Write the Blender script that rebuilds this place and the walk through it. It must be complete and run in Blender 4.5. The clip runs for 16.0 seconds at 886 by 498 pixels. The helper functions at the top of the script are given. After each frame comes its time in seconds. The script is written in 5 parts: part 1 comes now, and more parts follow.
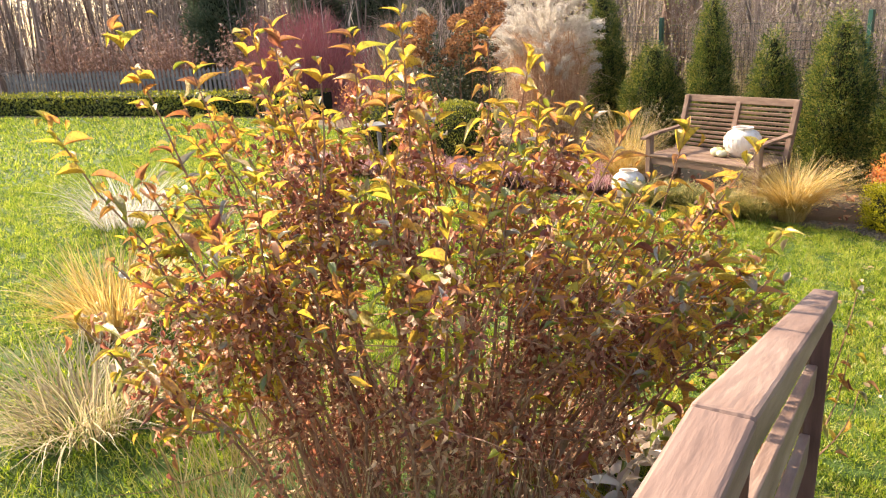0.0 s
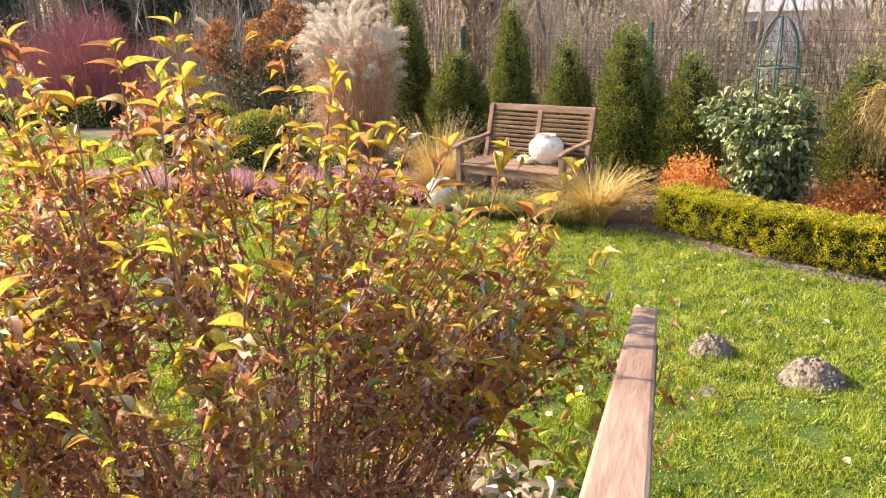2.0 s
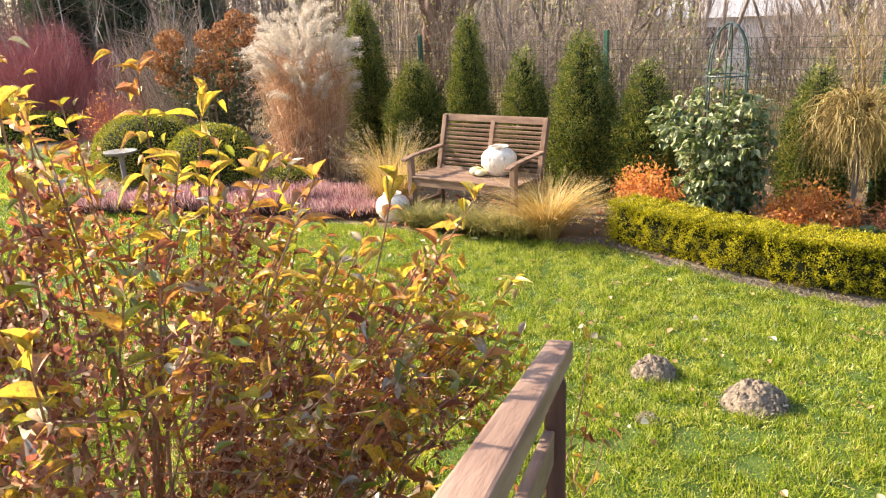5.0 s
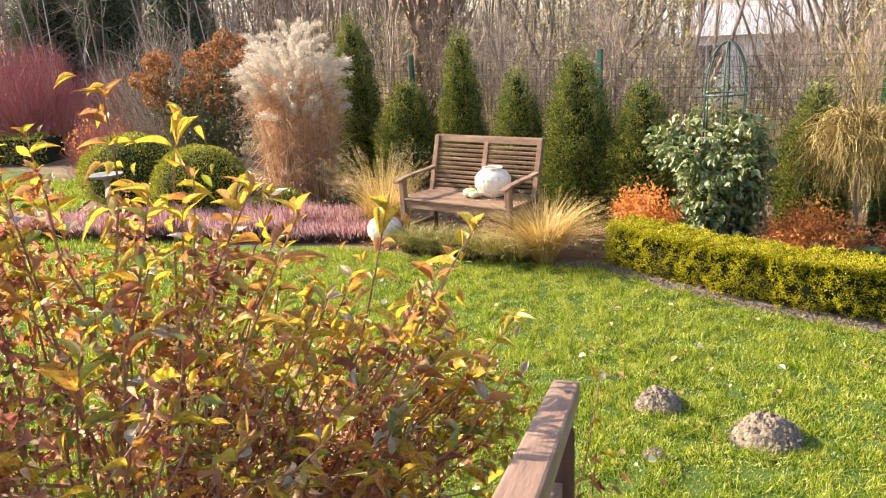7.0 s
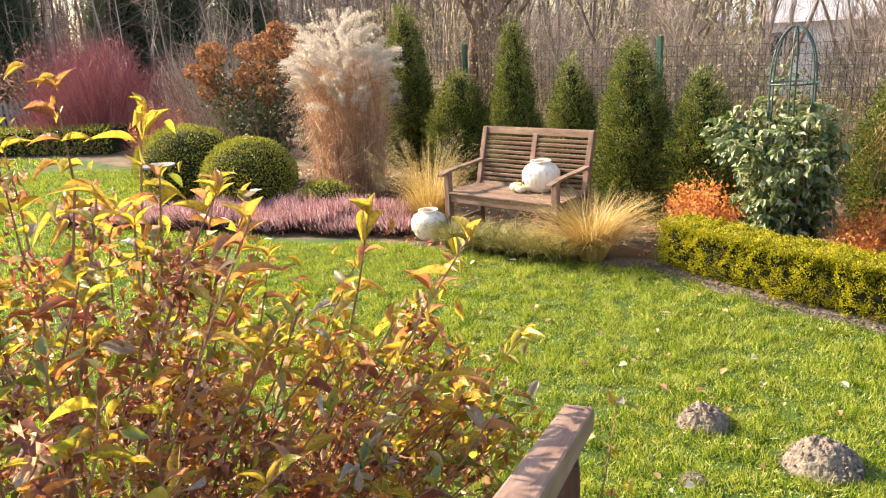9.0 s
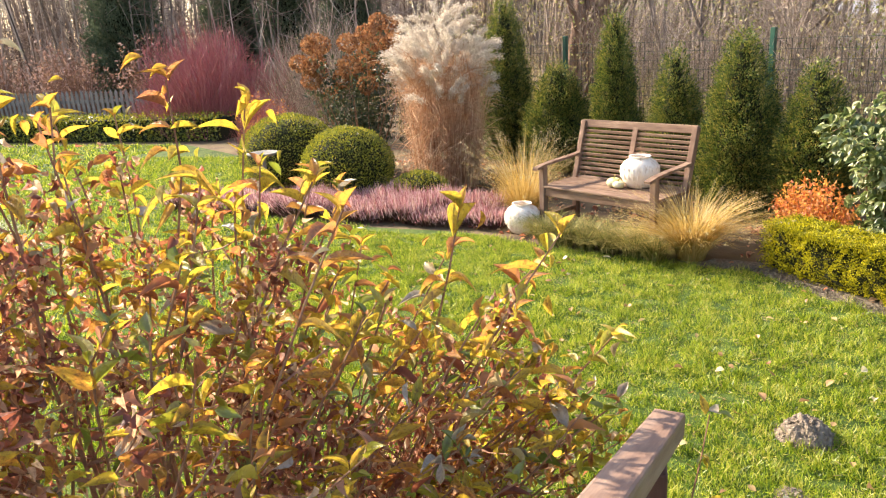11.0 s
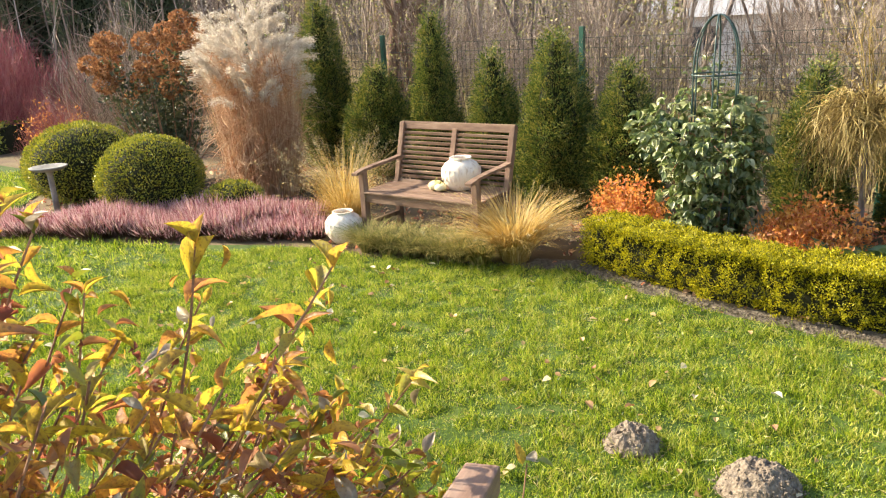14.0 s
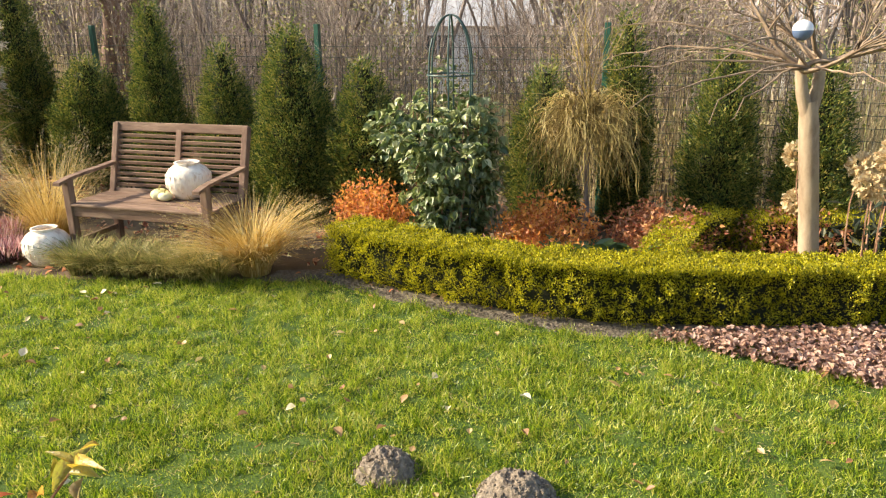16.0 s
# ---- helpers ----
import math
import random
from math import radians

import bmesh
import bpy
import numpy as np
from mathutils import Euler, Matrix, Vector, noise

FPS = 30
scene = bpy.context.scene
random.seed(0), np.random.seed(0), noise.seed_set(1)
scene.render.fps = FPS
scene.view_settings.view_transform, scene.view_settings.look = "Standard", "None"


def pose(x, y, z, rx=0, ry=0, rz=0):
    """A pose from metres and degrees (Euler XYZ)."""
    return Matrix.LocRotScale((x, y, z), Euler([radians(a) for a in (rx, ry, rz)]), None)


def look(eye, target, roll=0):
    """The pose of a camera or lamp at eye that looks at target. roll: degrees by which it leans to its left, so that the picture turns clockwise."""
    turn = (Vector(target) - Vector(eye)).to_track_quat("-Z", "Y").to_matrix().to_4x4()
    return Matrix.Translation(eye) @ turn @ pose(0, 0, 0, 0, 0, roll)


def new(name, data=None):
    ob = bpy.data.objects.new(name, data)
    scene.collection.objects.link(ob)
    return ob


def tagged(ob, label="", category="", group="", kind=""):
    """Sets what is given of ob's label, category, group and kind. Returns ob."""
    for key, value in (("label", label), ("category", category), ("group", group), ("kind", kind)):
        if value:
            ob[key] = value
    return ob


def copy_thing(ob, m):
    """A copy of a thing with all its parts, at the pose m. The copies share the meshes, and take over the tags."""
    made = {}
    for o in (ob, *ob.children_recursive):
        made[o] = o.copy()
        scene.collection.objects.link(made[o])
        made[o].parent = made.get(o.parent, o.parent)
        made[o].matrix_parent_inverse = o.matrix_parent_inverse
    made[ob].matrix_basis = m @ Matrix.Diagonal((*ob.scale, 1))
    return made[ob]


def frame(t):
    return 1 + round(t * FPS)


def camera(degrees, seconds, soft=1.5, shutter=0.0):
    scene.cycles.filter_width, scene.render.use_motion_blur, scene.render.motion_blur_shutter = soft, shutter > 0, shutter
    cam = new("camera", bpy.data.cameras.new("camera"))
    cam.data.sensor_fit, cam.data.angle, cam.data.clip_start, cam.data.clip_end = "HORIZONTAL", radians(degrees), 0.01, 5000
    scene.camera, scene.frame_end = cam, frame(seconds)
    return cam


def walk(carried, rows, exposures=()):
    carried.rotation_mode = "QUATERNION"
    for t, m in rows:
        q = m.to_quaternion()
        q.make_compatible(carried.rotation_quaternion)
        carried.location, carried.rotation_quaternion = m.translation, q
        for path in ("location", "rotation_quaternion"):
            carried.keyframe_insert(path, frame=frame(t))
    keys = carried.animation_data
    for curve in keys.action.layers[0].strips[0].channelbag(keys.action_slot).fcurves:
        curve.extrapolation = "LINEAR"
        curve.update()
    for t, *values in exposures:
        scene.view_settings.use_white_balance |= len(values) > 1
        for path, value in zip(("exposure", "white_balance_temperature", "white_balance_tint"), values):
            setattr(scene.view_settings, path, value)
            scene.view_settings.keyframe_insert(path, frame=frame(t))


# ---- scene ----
cam = camera(61.9, 16.0, soft=1.15)
PATH = [
    (0, (0.338, -1.544, 1.847), (-0.481, 0.179, 1.246), -3.4),
    (0.5, (0.284, -1.433, 1.851), (-0.4, 0.346, 1.246), -2.0),
    (1, (0.265, -1.365, 1.869), (-0.301, 0.454, 1.259), -2.1),
    (1.5, (0.261, -1.315, 1.869), (-0.171, 0.538, 1.255), -1.6),
    (2, (0.255, -1.267, 1.867), (-0.093, 0.605, 1.254), -2.2),
    (2.5, (0.287, -1.227, 1.869), (-0.055, 0.647, 1.259), -3.0),
    (3, (0.346, -1.167, 1.863), (0.014, 0.709, 1.255), -3.1),
    (3.5, (0.407, -1.129, 1.864), (0.076, 0.748, 1.257), -3.5),
    (4, (0.469, -1.096, 1.866), (0.144, 0.784, 1.266), -3.4),
    (4.2, (0.49, -1.092, 1.872), (0.17, 0.788, 1.27), -3.1),
    (6.5, (0.467, -0.847, 1.869), (0.193, 1.053, 1.308), -2.8),
    (7, (0.453, -0.845, 1.869), (0.178, 1.058, 1.318), -2.9),
    (7.5, (0.479, -0.808, 1.864), (0.203, 1.094, 1.311), -3.2),
    (8, (0.531, -0.701, 1.847), (0.25, 1.198, 1.287), -3.3),
    (8.5, (0.563, -0.632, 1.851), (0.254, 1.261, 1.282), -3.2),
    (9, (0.598, -0.596, 1.842), (0.151, 1.269, 1.277), -3.5),
    (9.5, (0.605, -0.599, 1.843), (-0.037, 1.209, 1.279), -3.8),
    (12, (0.59, -0.527, 1.84), (-0.1, 1.261, 1.269), -3.6),
    (12.5, (0.529, -0.43, 1.827), (-0.08, 1.387, 1.257), -3.1),
    (13, (0.529, -0.375, 1.816), (0.098, 1.487, 1.23), -2.9),
    (13.5, (0.575, -0.288, 1.804), (0.267, 1.598, 1.21), -3.2),
    (14, (0.656, -0.187, 1.792), (0.385, 1.705, 1.202), -3.3),
    (14.5, (0.712, -0.129, 1.769), (0.512, 1.769, 1.172), -3.3),
    (15, (0.737, -0.067, 1.736), (0.718, 1.839, 1.131), -2.2),
    (15.5, (0.741, 0.073, 1.715), (0.92, 1.972, 1.115), -1.3),
    (16, (0.739, 0.156, 1.712), (1.125, 2.026, 1.113), -0.5),
]
walk(cam, [(t, look(eye, target, roll)) for t, eye, target, roll in PATH],
     exposures=[(0, 1.5, 6900, 15), (9, 1.53, 6900, 14), (13, 1.48, 6900, 11), (14.5, 1.33, 6900, 8), (16, 1.12, 6900, 8)])

# exposure, sun and sky
SUN_AZ, SUN_EL = radians(-74), radians(31)
world = bpy.data.worlds.new("sky")
scene.world = world
world.use_nodes = True
wn = world.node_tree.nodes
sky = wn.new("ShaderNodeTexSky")
sky.sky_type, sky.sun_disc = "NISHITA", False
sky.sun_elevation, sky.sun_rotation = SUN_EL, SUN_AZ
sky.dust_density, sky.air_density = 2.2, 1.0
world.node_tree.links.new(sky.outputs[0], wn["Background"].inputs[0])
wn["Background"].inputs[1].default_value = 0.15
sun = new("sun", bpy.data.lights.new("sun", "SUN"))
sun.data.energy, sun.data.angle, sun.data.color = 5.0, radians(0.6), (1.0, 0.89, 0.72)
to_sun = Vector((math.sin(SUN_AZ) * math.cos(SUN_EL), math.cos(SUN_AZ) * math.cos(SUN_EL), math.sin(SUN_EL)))
sun.matrix_world = look(to_sun * 60, (0, 0, 0))

rng = np.random.default_rng(7)


# ---- materials ----
def nodes_of(name):
    m = bpy.data.materials.new(name)
    m.use_nodes = True
    n, l = m.node_tree.nodes, m.node_tree.links
    n.clear()
    return m, n, l, n.new("ShaderNodeOutputMaterial")


def ramp_of(n, colours):
    r = n.new("ShaderNodeValToRGB")
    e = r.color_ramp.elements
    while len(e) < len(colours):
        e.new(0.5)
    for i, c in enumerate(colours):
        e[i].position = i / max(1, len(colours) - 1)
        e[i].color = (*c, 1)
    return r


def leaf_mat(name, colours, translucent=0.45, rough=0.5, gloss=0.08, by_object=False, blotch=60.0, blotch_amount=0.3, spots=0.0):
    """Thin leaf or blade: a colour per piece, blotches, light passing through."""
    m, n, l, out = nodes_of(name)
    if by_object:
        rnd = n.new("ShaderNodeObjectInfo").outputs["Random"]
    else:
        rnd = n.new("ShaderNodeNewGeometry").outputs["Random Per Island"]
    tc = n.new("ShaderNodeNewGeometry")
    noi = n.new("ShaderNodeTexNoise")
    noi.inputs["Scale"].default_value = blotch
    noi.inputs["Detail"].default_value = 4
    l.new(tc.outputs["Position"], noi.inputs["Vector"])
    add = n.new("ShaderNodeMath")
    add.operation = "MULTIPLY_ADD"
    l.new(noi.outputs["Fac"], add.inputs[0])
    add.inputs[1].default_value = blotch_amount
    sub = n.new("ShaderNodeMath")
    sub.operation = "SUBTRACT"
    l.new(rnd, sub.inputs[0])
    sub.inputs[1].default_value = blotch_amount * 0.5
    l.new(sub.outputs[0], add.inputs[2])
    r = ramp_of(n, colours)
    l.new(add.outputs[0], r.inputs[0])
    d = n.new("ShaderNodeBsdfDiffuse")
    t = n.new("ShaderNodeBsdfTranslucent")
    g = n.new("ShaderNodeBsdfGlossy")
    g.inputs["Roughness"].default_value = rough
    tone = r.outputs[0]
    if spots:
        fine = n.new("ShaderNodeTexNoise")
        fine.inputs["Scale"].default_value = 130
        fine.inputs["Detail"].default_value = 5
        l.new(tc.outputs["Position"], fine.inputs["Vector"])
        edge = n.new("ShaderNodeMapRange")
        edge.inputs["From Min"].default_value, edge.inputs["From Max"].default_value = 0.5, 0.68
        edge.inputs["To Max"].default_value = spots
        l.new(fine.outputs["Fac"], edge.inputs["Value"])
        mix = n.new("ShaderNodeMix")
        mix.data_type = "RGBA"
        l.new(edge.outputs[0], mix.inputs[0])
        l.new(tone, mix.inputs[6])
        mix.inputs[7].default_value = (0.16, 0.06, 0.03, 1)
        tone = mix.outputs[2]
        bp = n.new("ShaderNodeBump")
        bp.inputs["Strength"].default_value, bp.inputs["Distance"].default_value = 0.7, 0.004
        l.new(fine.outputs["Fac"], bp.inputs["Height"])
        for k in (d, t, g):
            l.new(bp.outputs[0], k.inputs["Normal"])
    l.new(tone, d.inputs[0])
    l.new(tone, t.inputs[0])
    a = n.new("ShaderNodeMixShader")
    a.inputs[0].default_value = translucent
    l.new(d.outputs[0], a.inputs[1])
    l.new(t.outputs[0], a.inputs[2])
    b = n.new("ShaderNodeMixShader")
    b.inputs[0].default_value = gloss
    l.new(a.outputs[0], b.inputs[1])
    l.new(g.outputs[0], b.inputs[2])
    l.new(b.outputs[0], out.inputs[0])
    return m


def solid_mat(name, colours, scale=8.0, rough=0.8, bump=0.3, bump_scale=60.0, stretch=(1, 1, 1), metallic=0.0, spec=0.3, by_object=0.0, local=False):
    """Opaque surface with two scales of colour and a fine relief."""
    m, n, l, out = nodes_of(name)
    p = n.new("ShaderNodeBsdfPrincipled")
    tc = n.new("ShaderNodeTexCoord")
    mp = n.new("ShaderNodeMapping")
    mp.inputs["Scale"].default_value = stretch
    if local:
        l.new(tc.outputs["Object"], mp.inputs[0])
    else:
        l.new(n.new("ShaderNodeNewGeometry").outputs["Position"], mp.inputs[0])
    a = n.new("ShaderNodeTexNoise")
    a.inputs["Scale"].default_value = scale
    a.inputs["Detail"].default_value = 8
    a.inputs["Roughness"].default_value = 0.65
    l.new(mp.outputs[0], a.inputs["Vector"])
    r = ramp_of(n, colours)
    src = a.outputs["Fac"]
    st = n.new("ShaderNodeMapRange")
    st.inputs["From Min"].default_value, st.inputs["From Max"].default_value = 0.3, 0.7
    l.new(src, st.inputs["Value"])
    src = st.outputs[0]
    if by_object:
        ma = n.new("ShaderNodeMath")
        ma.operation = "MULTIPLY_ADD"
        l.new(n.new("ShaderNodeObjectInfo").outputs["Random"], ma.inputs[0])
        ma.inputs[1].default_value = by_object
        l.new(src, ma.inputs[2])
        src = ma.outputs[0]
    l.new(src, r.inputs[0])
    l.new(r.outputs[0], p.inputs["Base Color"])
    b = n.new("ShaderNodeTexNoise")
    b.inputs["Scale"].default_value = bump_scale
    b.inputs["Detail"].default_value = 6
    l.new(mp.outputs[0], b.inputs["Vector"])
    bp = n.new("ShaderNodeBump")
    bp.inputs["Strength"].default_value = bump
    bp.inputs["Distance"].default_value = 0.01
    l.new(b.outputs["Fac"], bp.inputs["Height"])
    l.new(bp.outputs[0], p.inputs["Normal"])
    p.inputs["Roughness"].default_value = rough
    p.inputs["Metallic"].default_value = metallic
    p.inputs["Specular IOR Level"].default_value = spec
    l.new(p.outputs[0], out.inputs[0])
    return m


M = {}
M["soil"] = solid_mat("soil", [(0.035, 0.024, 0.016), (0.09, 0.06, 0.04), (0.15, 0.11, 0.07)], 5, 0.95, 0.8, 45)
M["litter"] = solid_mat("leaf_litter_ground", [(0.05, 0.033, 0.02), (0.12, 0.08, 0.05), (0.16, 0.12, 0.06), (0.26, 0.19, 0.12)], 1.3, 0.95, 0.9, 30)
M["turf"] = solid_mat("turf", [(0.025, 0.05, 0.006), (0.055, 0.095, 0.012), (0.1, 0.135, 0.022)], 4, 0.95, 0.9, 90)
M["gravel"] = solid_mat("gravel_edge", [(0.06, 0.047, 0.034), (0.15, 0.122, 0.09), (0.28, 0.24, 0.185)], 60, 0.9, 0.9, 120)
M["mole"] = solid_mat("crumbly_soil", [(0.085, 0.065, 0.05), (0.18, 0.145, 0.11), (0.28, 0.235, 0.18)], 45, 0.98, 1.0, 90)
M["grass"] = leaf_mat("lawn_grass", [(0.04, 0.085, 0.004), (0.12, 0.21, 0.008), (0.275, 0.37, 0.014), (0.41, 0.46, 0.03), (0.58, 0.53, 0.12)], 0.45, 0.45, 0.05, blotch=6.0, blotch_amount=1.0)
M["straw"] = leaf_mat("dead_grass_blade", [(0.2, 0.13, 0.05), (0.38, 0.28, 0.12), (0.55, 0.45, 0.25)], 0.3, 0.6, 0.03)
M["rail"] = solid_mat("painted_rail_wood", [(0.13, 0.075, 0.054), (0.23, 0.145, 0.107), (0.33, 0.23, 0.175)], 14, 0.6, 0.35, 70, (1, 0.12, 1), spec=0.35, local=True)
M["rail_post"] = solid_mat("dark_stained_post", [(0.07, 0.03, 0.022), (0.13, 0.06, 0.042), (0.19, 0.1, 0.07)], 14, 0.6, 0.35, 70, (1, 1, 0.12), spec=0.3, local=True)
M["teak"] = solid_mat("weathered_teak", [(0.09, 0.05, 0.034), (0.175, 0.105, 0.07), (0.27, 0.18, 0.125)], 14, 0.75, 0.4, 60, (0.2, 1, 1), by_object=0.25, local=True)
M["teak_upright"] = solid_mat("weathered_teak_upright", [(0.09, 0.05, 0.034), (0.17, 0.1, 0.068), (0.25, 0.165, 0.115)], 14, 0.75, 0.4, 60, (1, 1, 0.2), by_object=0.2, local=True)
M["glaze"] = solid_mat("crackled_white_glaze", [(0.48, 0.34, 0.24), (0.78, 0.66, 0.53), (0.86, 0.77, 0.65), (0.58, 0.43, 0.3)], 17, 0.6, 0.35, 40, (1, 1, 0.28), spec=0.3)
M["gourd"] = solid_mat("gourd_skin", [(0.4, 0.36, 0.12), (0.62, 0.58, 0.3), (0.75, 0.7, 0.5)], 14, 0.5, 0.1, 50)
M["green_metal"] = solid_mat("green_coated_metal", [(0.008, 0.055, 0.035), (0.016, 0.09, 0.055)], 20, 0.4, 0.05, 80, spec=0.5)
M["dark_metal"] = solid_mat("dark_green_metal", [(0.02, 0.05, 0.045), (0.05, 0.09, 0.08)], 20, 0.45, 0.05, 80, spec=0.5)
M["wire"] = solid_mat("fence_wire", [(0.02, 0.035, 0.028), (0.045, 0.065, 0.05)], 20, 0.5, 0.0, 80)
M["bark_grey"] = solid_mat("grey_bark", [(0.065, 0.05, 0.04), (0.18, 0.14, 0.115), (0.34, 0.28, 0.24)], 9, 0.95, 0.9, 30, (1, 1, 0.25), by_object=0.3)
M["bark_brown"] = solid_mat("brown_bark", [(0.1, 0.06, 0.045), (0.21, 0.135, 0.1), (0.32, 0.22, 0.17)], 9, 0.95, 1.0, 26, (1, 1, 0.2))
M["bark_pale"] = solid_mat("pale_smooth_bark", [(0.2, 0.14, 0.09), (0.33, 0.25, 0.17), (0.42, 0.33, 0.23)], 10, 0.85, 0.35, 40, (1, 1, 0.4))
M["bark_limb"] = solid_mat("brown_limb_bark", [(0.12, 0.08, 0.052), (0.24, 0.17, 0.115), (0.36, 0.27, 0.19)], 10, 0.85, 0.4, 40)
M["big_leaf"] = leaf_mat("bergenia_leaf", [(0.05, 0.1, 0.03), (0.1, 0.17, 0.05), (0.16, 0.22, 0.08)], 0.3, 0.4, 0.08)
M["stem"] = solid_mat("bush_stem", [(0.14, 0.065, 0.045), (0.28, 0.15, 0.09), (0.4, 0.26, 0.16)], 20, 0.8, 0.3, 60)
M["red_stem"] = leaf_mat("red_twig", [(0.24, 0.06, 0.075), (0.38, 0.12, 0.13), (0.42, 0.2, 0.17)], 0.0, 0.5, 0.05)
M["twig"] = leaf_mat("bare_twig", [(0.08, 0.056, 0.043), (0.23, 0.165, 0.125), (0.39, 0.3, 0.24), (0.56, 0.47, 0.4)], 0.0, 0.6, 0.03)
M["reed"] = leaf_mat("dry_reed", [(0.24, 0.17, 0.09), (0.46, 0.36, 0.2), (0.64, 0.53, 0.33), (0.42, 0.4, 0.14)], 0.3, 0.6, 0.03)
M["thuja"] = leaf_mat("thuja_spray", [(0.016, 0.036, 0.008), (0.06, 0.105, 0.02), (0.13, 0.18, 0.028), (0.26, 0.275, 0.045), (0.42, 0.34, 0.08)], 0.25, 0.5, 0.05, blotch=11, blotch_amount=1.0)
M["box_leaf"] = leaf_mat("boxwood_leaf", [(0.06, 0.07, 0.004), (0.26, 0.26, 0.008), (0.5, 0.45, 0.012), (0.66, 0.58, 0.02)], 0.4, 0.5, 0.03, blotch=10, blotch_amount=0.5)
M["ball_leaf"] = leaf_mat("topiary_leaf", [(0.07, 0.1, 0.008), (0.2, 0.22, 0.012), (0.36, 0.35, 0.02), (0.5, 0.44, 0.03)], 0.3, 0.4, 0.08, blotch=8, blotch_amount=0.4)
# near-black: shade deep in the foliage, put into the colour of solid cores
M["core"] = solid_mat("shaded_shrub_core", [(0.012, 0.014, 0.006), (0.03, 0.032, 0.014)], 30, 1.0, 0.8, 60)
M["heather"] = leaf_mat("heather_flower", [(0.26, 0.09, 0.1), (0.44, 0.2, 0.22), (0.62, 0.38, 0.39), (0.7, 0.52, 0.5), (0.4, 0.26, 0.16)], 0.3, 0.6, 0.03)
M["heather_dark"] = leaf_mat("heather_foliage", [(0.06, 0.03, 0.02), (0.12, 0.05, 0.045), (0.1, 0.08, 0.03)], 0.2, 0.6, 0.03)
M["plume"] = leaf_mat("silver_plume", [(0.48, 0.41, 0.33), (0.64, 0.57, 0.48), (0.8, 0.75, 0.68)], 0.45, 0.6, 0.02)
M["plume_blade"] = leaf_mat("rust_grass_blade", [(0.32, 0.15, 0.07), (0.5, 0.28, 0.16), (0.62, 0.4, 0.25), (0.74, 0.56, 0.38)], 0.35, 0.6, 0.03)
M["gold_blade"] = leaf_mat("golden_grass_blade", [(0.42, 0.26, 0.06), (0.64, 0.45, 0.13), (0.76, 0.6, 0.28)], 0.4, 0.5, 0.04)
M["sedge"] = leaf_mat("sedge_blade", [(0.1, 0.12, 0.025), (0.22, 0.22, 0.055), (0.36, 0.31, 0.1), (0.52, 0.42, 0.17)], 0.35, 0.5, 0.04)
M["rust_flower"] = leaf_mat("faded_hydrangea_head", [(0.2, 0.085, 0.04), (0.36, 0.17, 0.075), (0.48, 0.27, 0.13)], 0.3, 0.7, 0.02)
M["cream_flower"] = leaf_mat("cream_hydrangea_head", [(0.42, 0.28, 0.13), (0.6, 0.47, 0.27), (0.7, 0.6, 0.4)], 0.35, 0.7, 0.02)
M["dull_leaf"] = leaf_mat("dull_green_leaf", [(0.03, 0.05, 0.02), (0.07, 0.09, 0.035), (0.13, 0.12, 0.05)], 0.35, 0.5, 0.06)
M["rose_leaf"] = leaf_mat("rose_leaf", [(0.06, 0.1, 0.03), (0.12, 0.17, 0.045), (0.2, 0.24, 0.075), (0.3, 0.33, 0.13), (0.46, 0.47, 0.27)], 0.35, 0.45, 0.06, blotch=20, blotch_amount=0.5)
M["orange_leaf"] = leaf_mat("orange_shrub_leaf", [(0.5, 0.14, 0.06), (0.7, 0.28, 0.06), (0.8, 0.42, 0.09), (0.74, 0.34, 0.17)], 0.5, 0.5, 0.03)
M["faded_leaf"] = leaf_mat("faded_orange_leaf", [(0.34, 0.1, 0.06), (0.52, 0.2, 0.1), (0.66, 0.33, 0.12), (0.6, 0.34, 0.22)], 0.45, 0.5, 0.03)
M["brush_leaf"] = leaf_mat("brush_leaf", [(0.09, 0.065, 0.03), (0.2, 0.17, 0.06), (0.42, 0.34, 0.15), (0.62, 0.53, 0.3), (0.24, 0.27, 0.06), (0.14, 0.2, 0.04)], 0.4, 0.6, 0.03)
M["weep"] = leaf_mat("weeping_twig", [(0.1, 0.06, 0.02), (0.26, 0.18, 0.05), (0.42, 0.31, 0.1), (0.56, 0.44, 0.18)], 0.2, 0.5, 0.03)
M["conifer"] = leaf_mat("dark_conifer", [(0.07, 0.11, 0.06), (0.13, 0.17, 0.095), (0.2, 0.23, 0.13)], 0.4, 0.5, 0.04)
M["bush_yellow"] = leaf_mat("yellow_autumn_leaf", [(0.36, 0.34, 0.04), (0.56, 0.42, 0.04), (0.64, 0.44, 0.05), (0.58, 0.28, 0.05), (0.36, 0.13, 0.06)], 0.62, 0.55, 0.03, blotch=34, blotch_amount=0.85, spots=0.7)
M["bush_leaf_piece"] = leaf_mat("large_autumn_leaf", [(0.36, 0.35, 0.05), (0.55, 0.43, 0.045), (0.64, 0.46, 0.055), (0.6, 0.38, 0.055), (0.56, 0.26, 0.06), (0.4, 0.17, 0.08)], 0.58, 0.42, 0.06, by_object=True, blotch=32, blotch_amount=0.7, spots=0.65)
M["bush_dry"] = leaf_mat("dry_brown_leaf", [(0.18, 0.055, 0.035), (0.36, 0.12, 0.07), (0.5, 0.22, 0.125), (0.62, 0.36, 0.21), (0.8, 0.62, 0.42)], 0.62, 0.55, 0.04, blotch=40, spots=0.4)
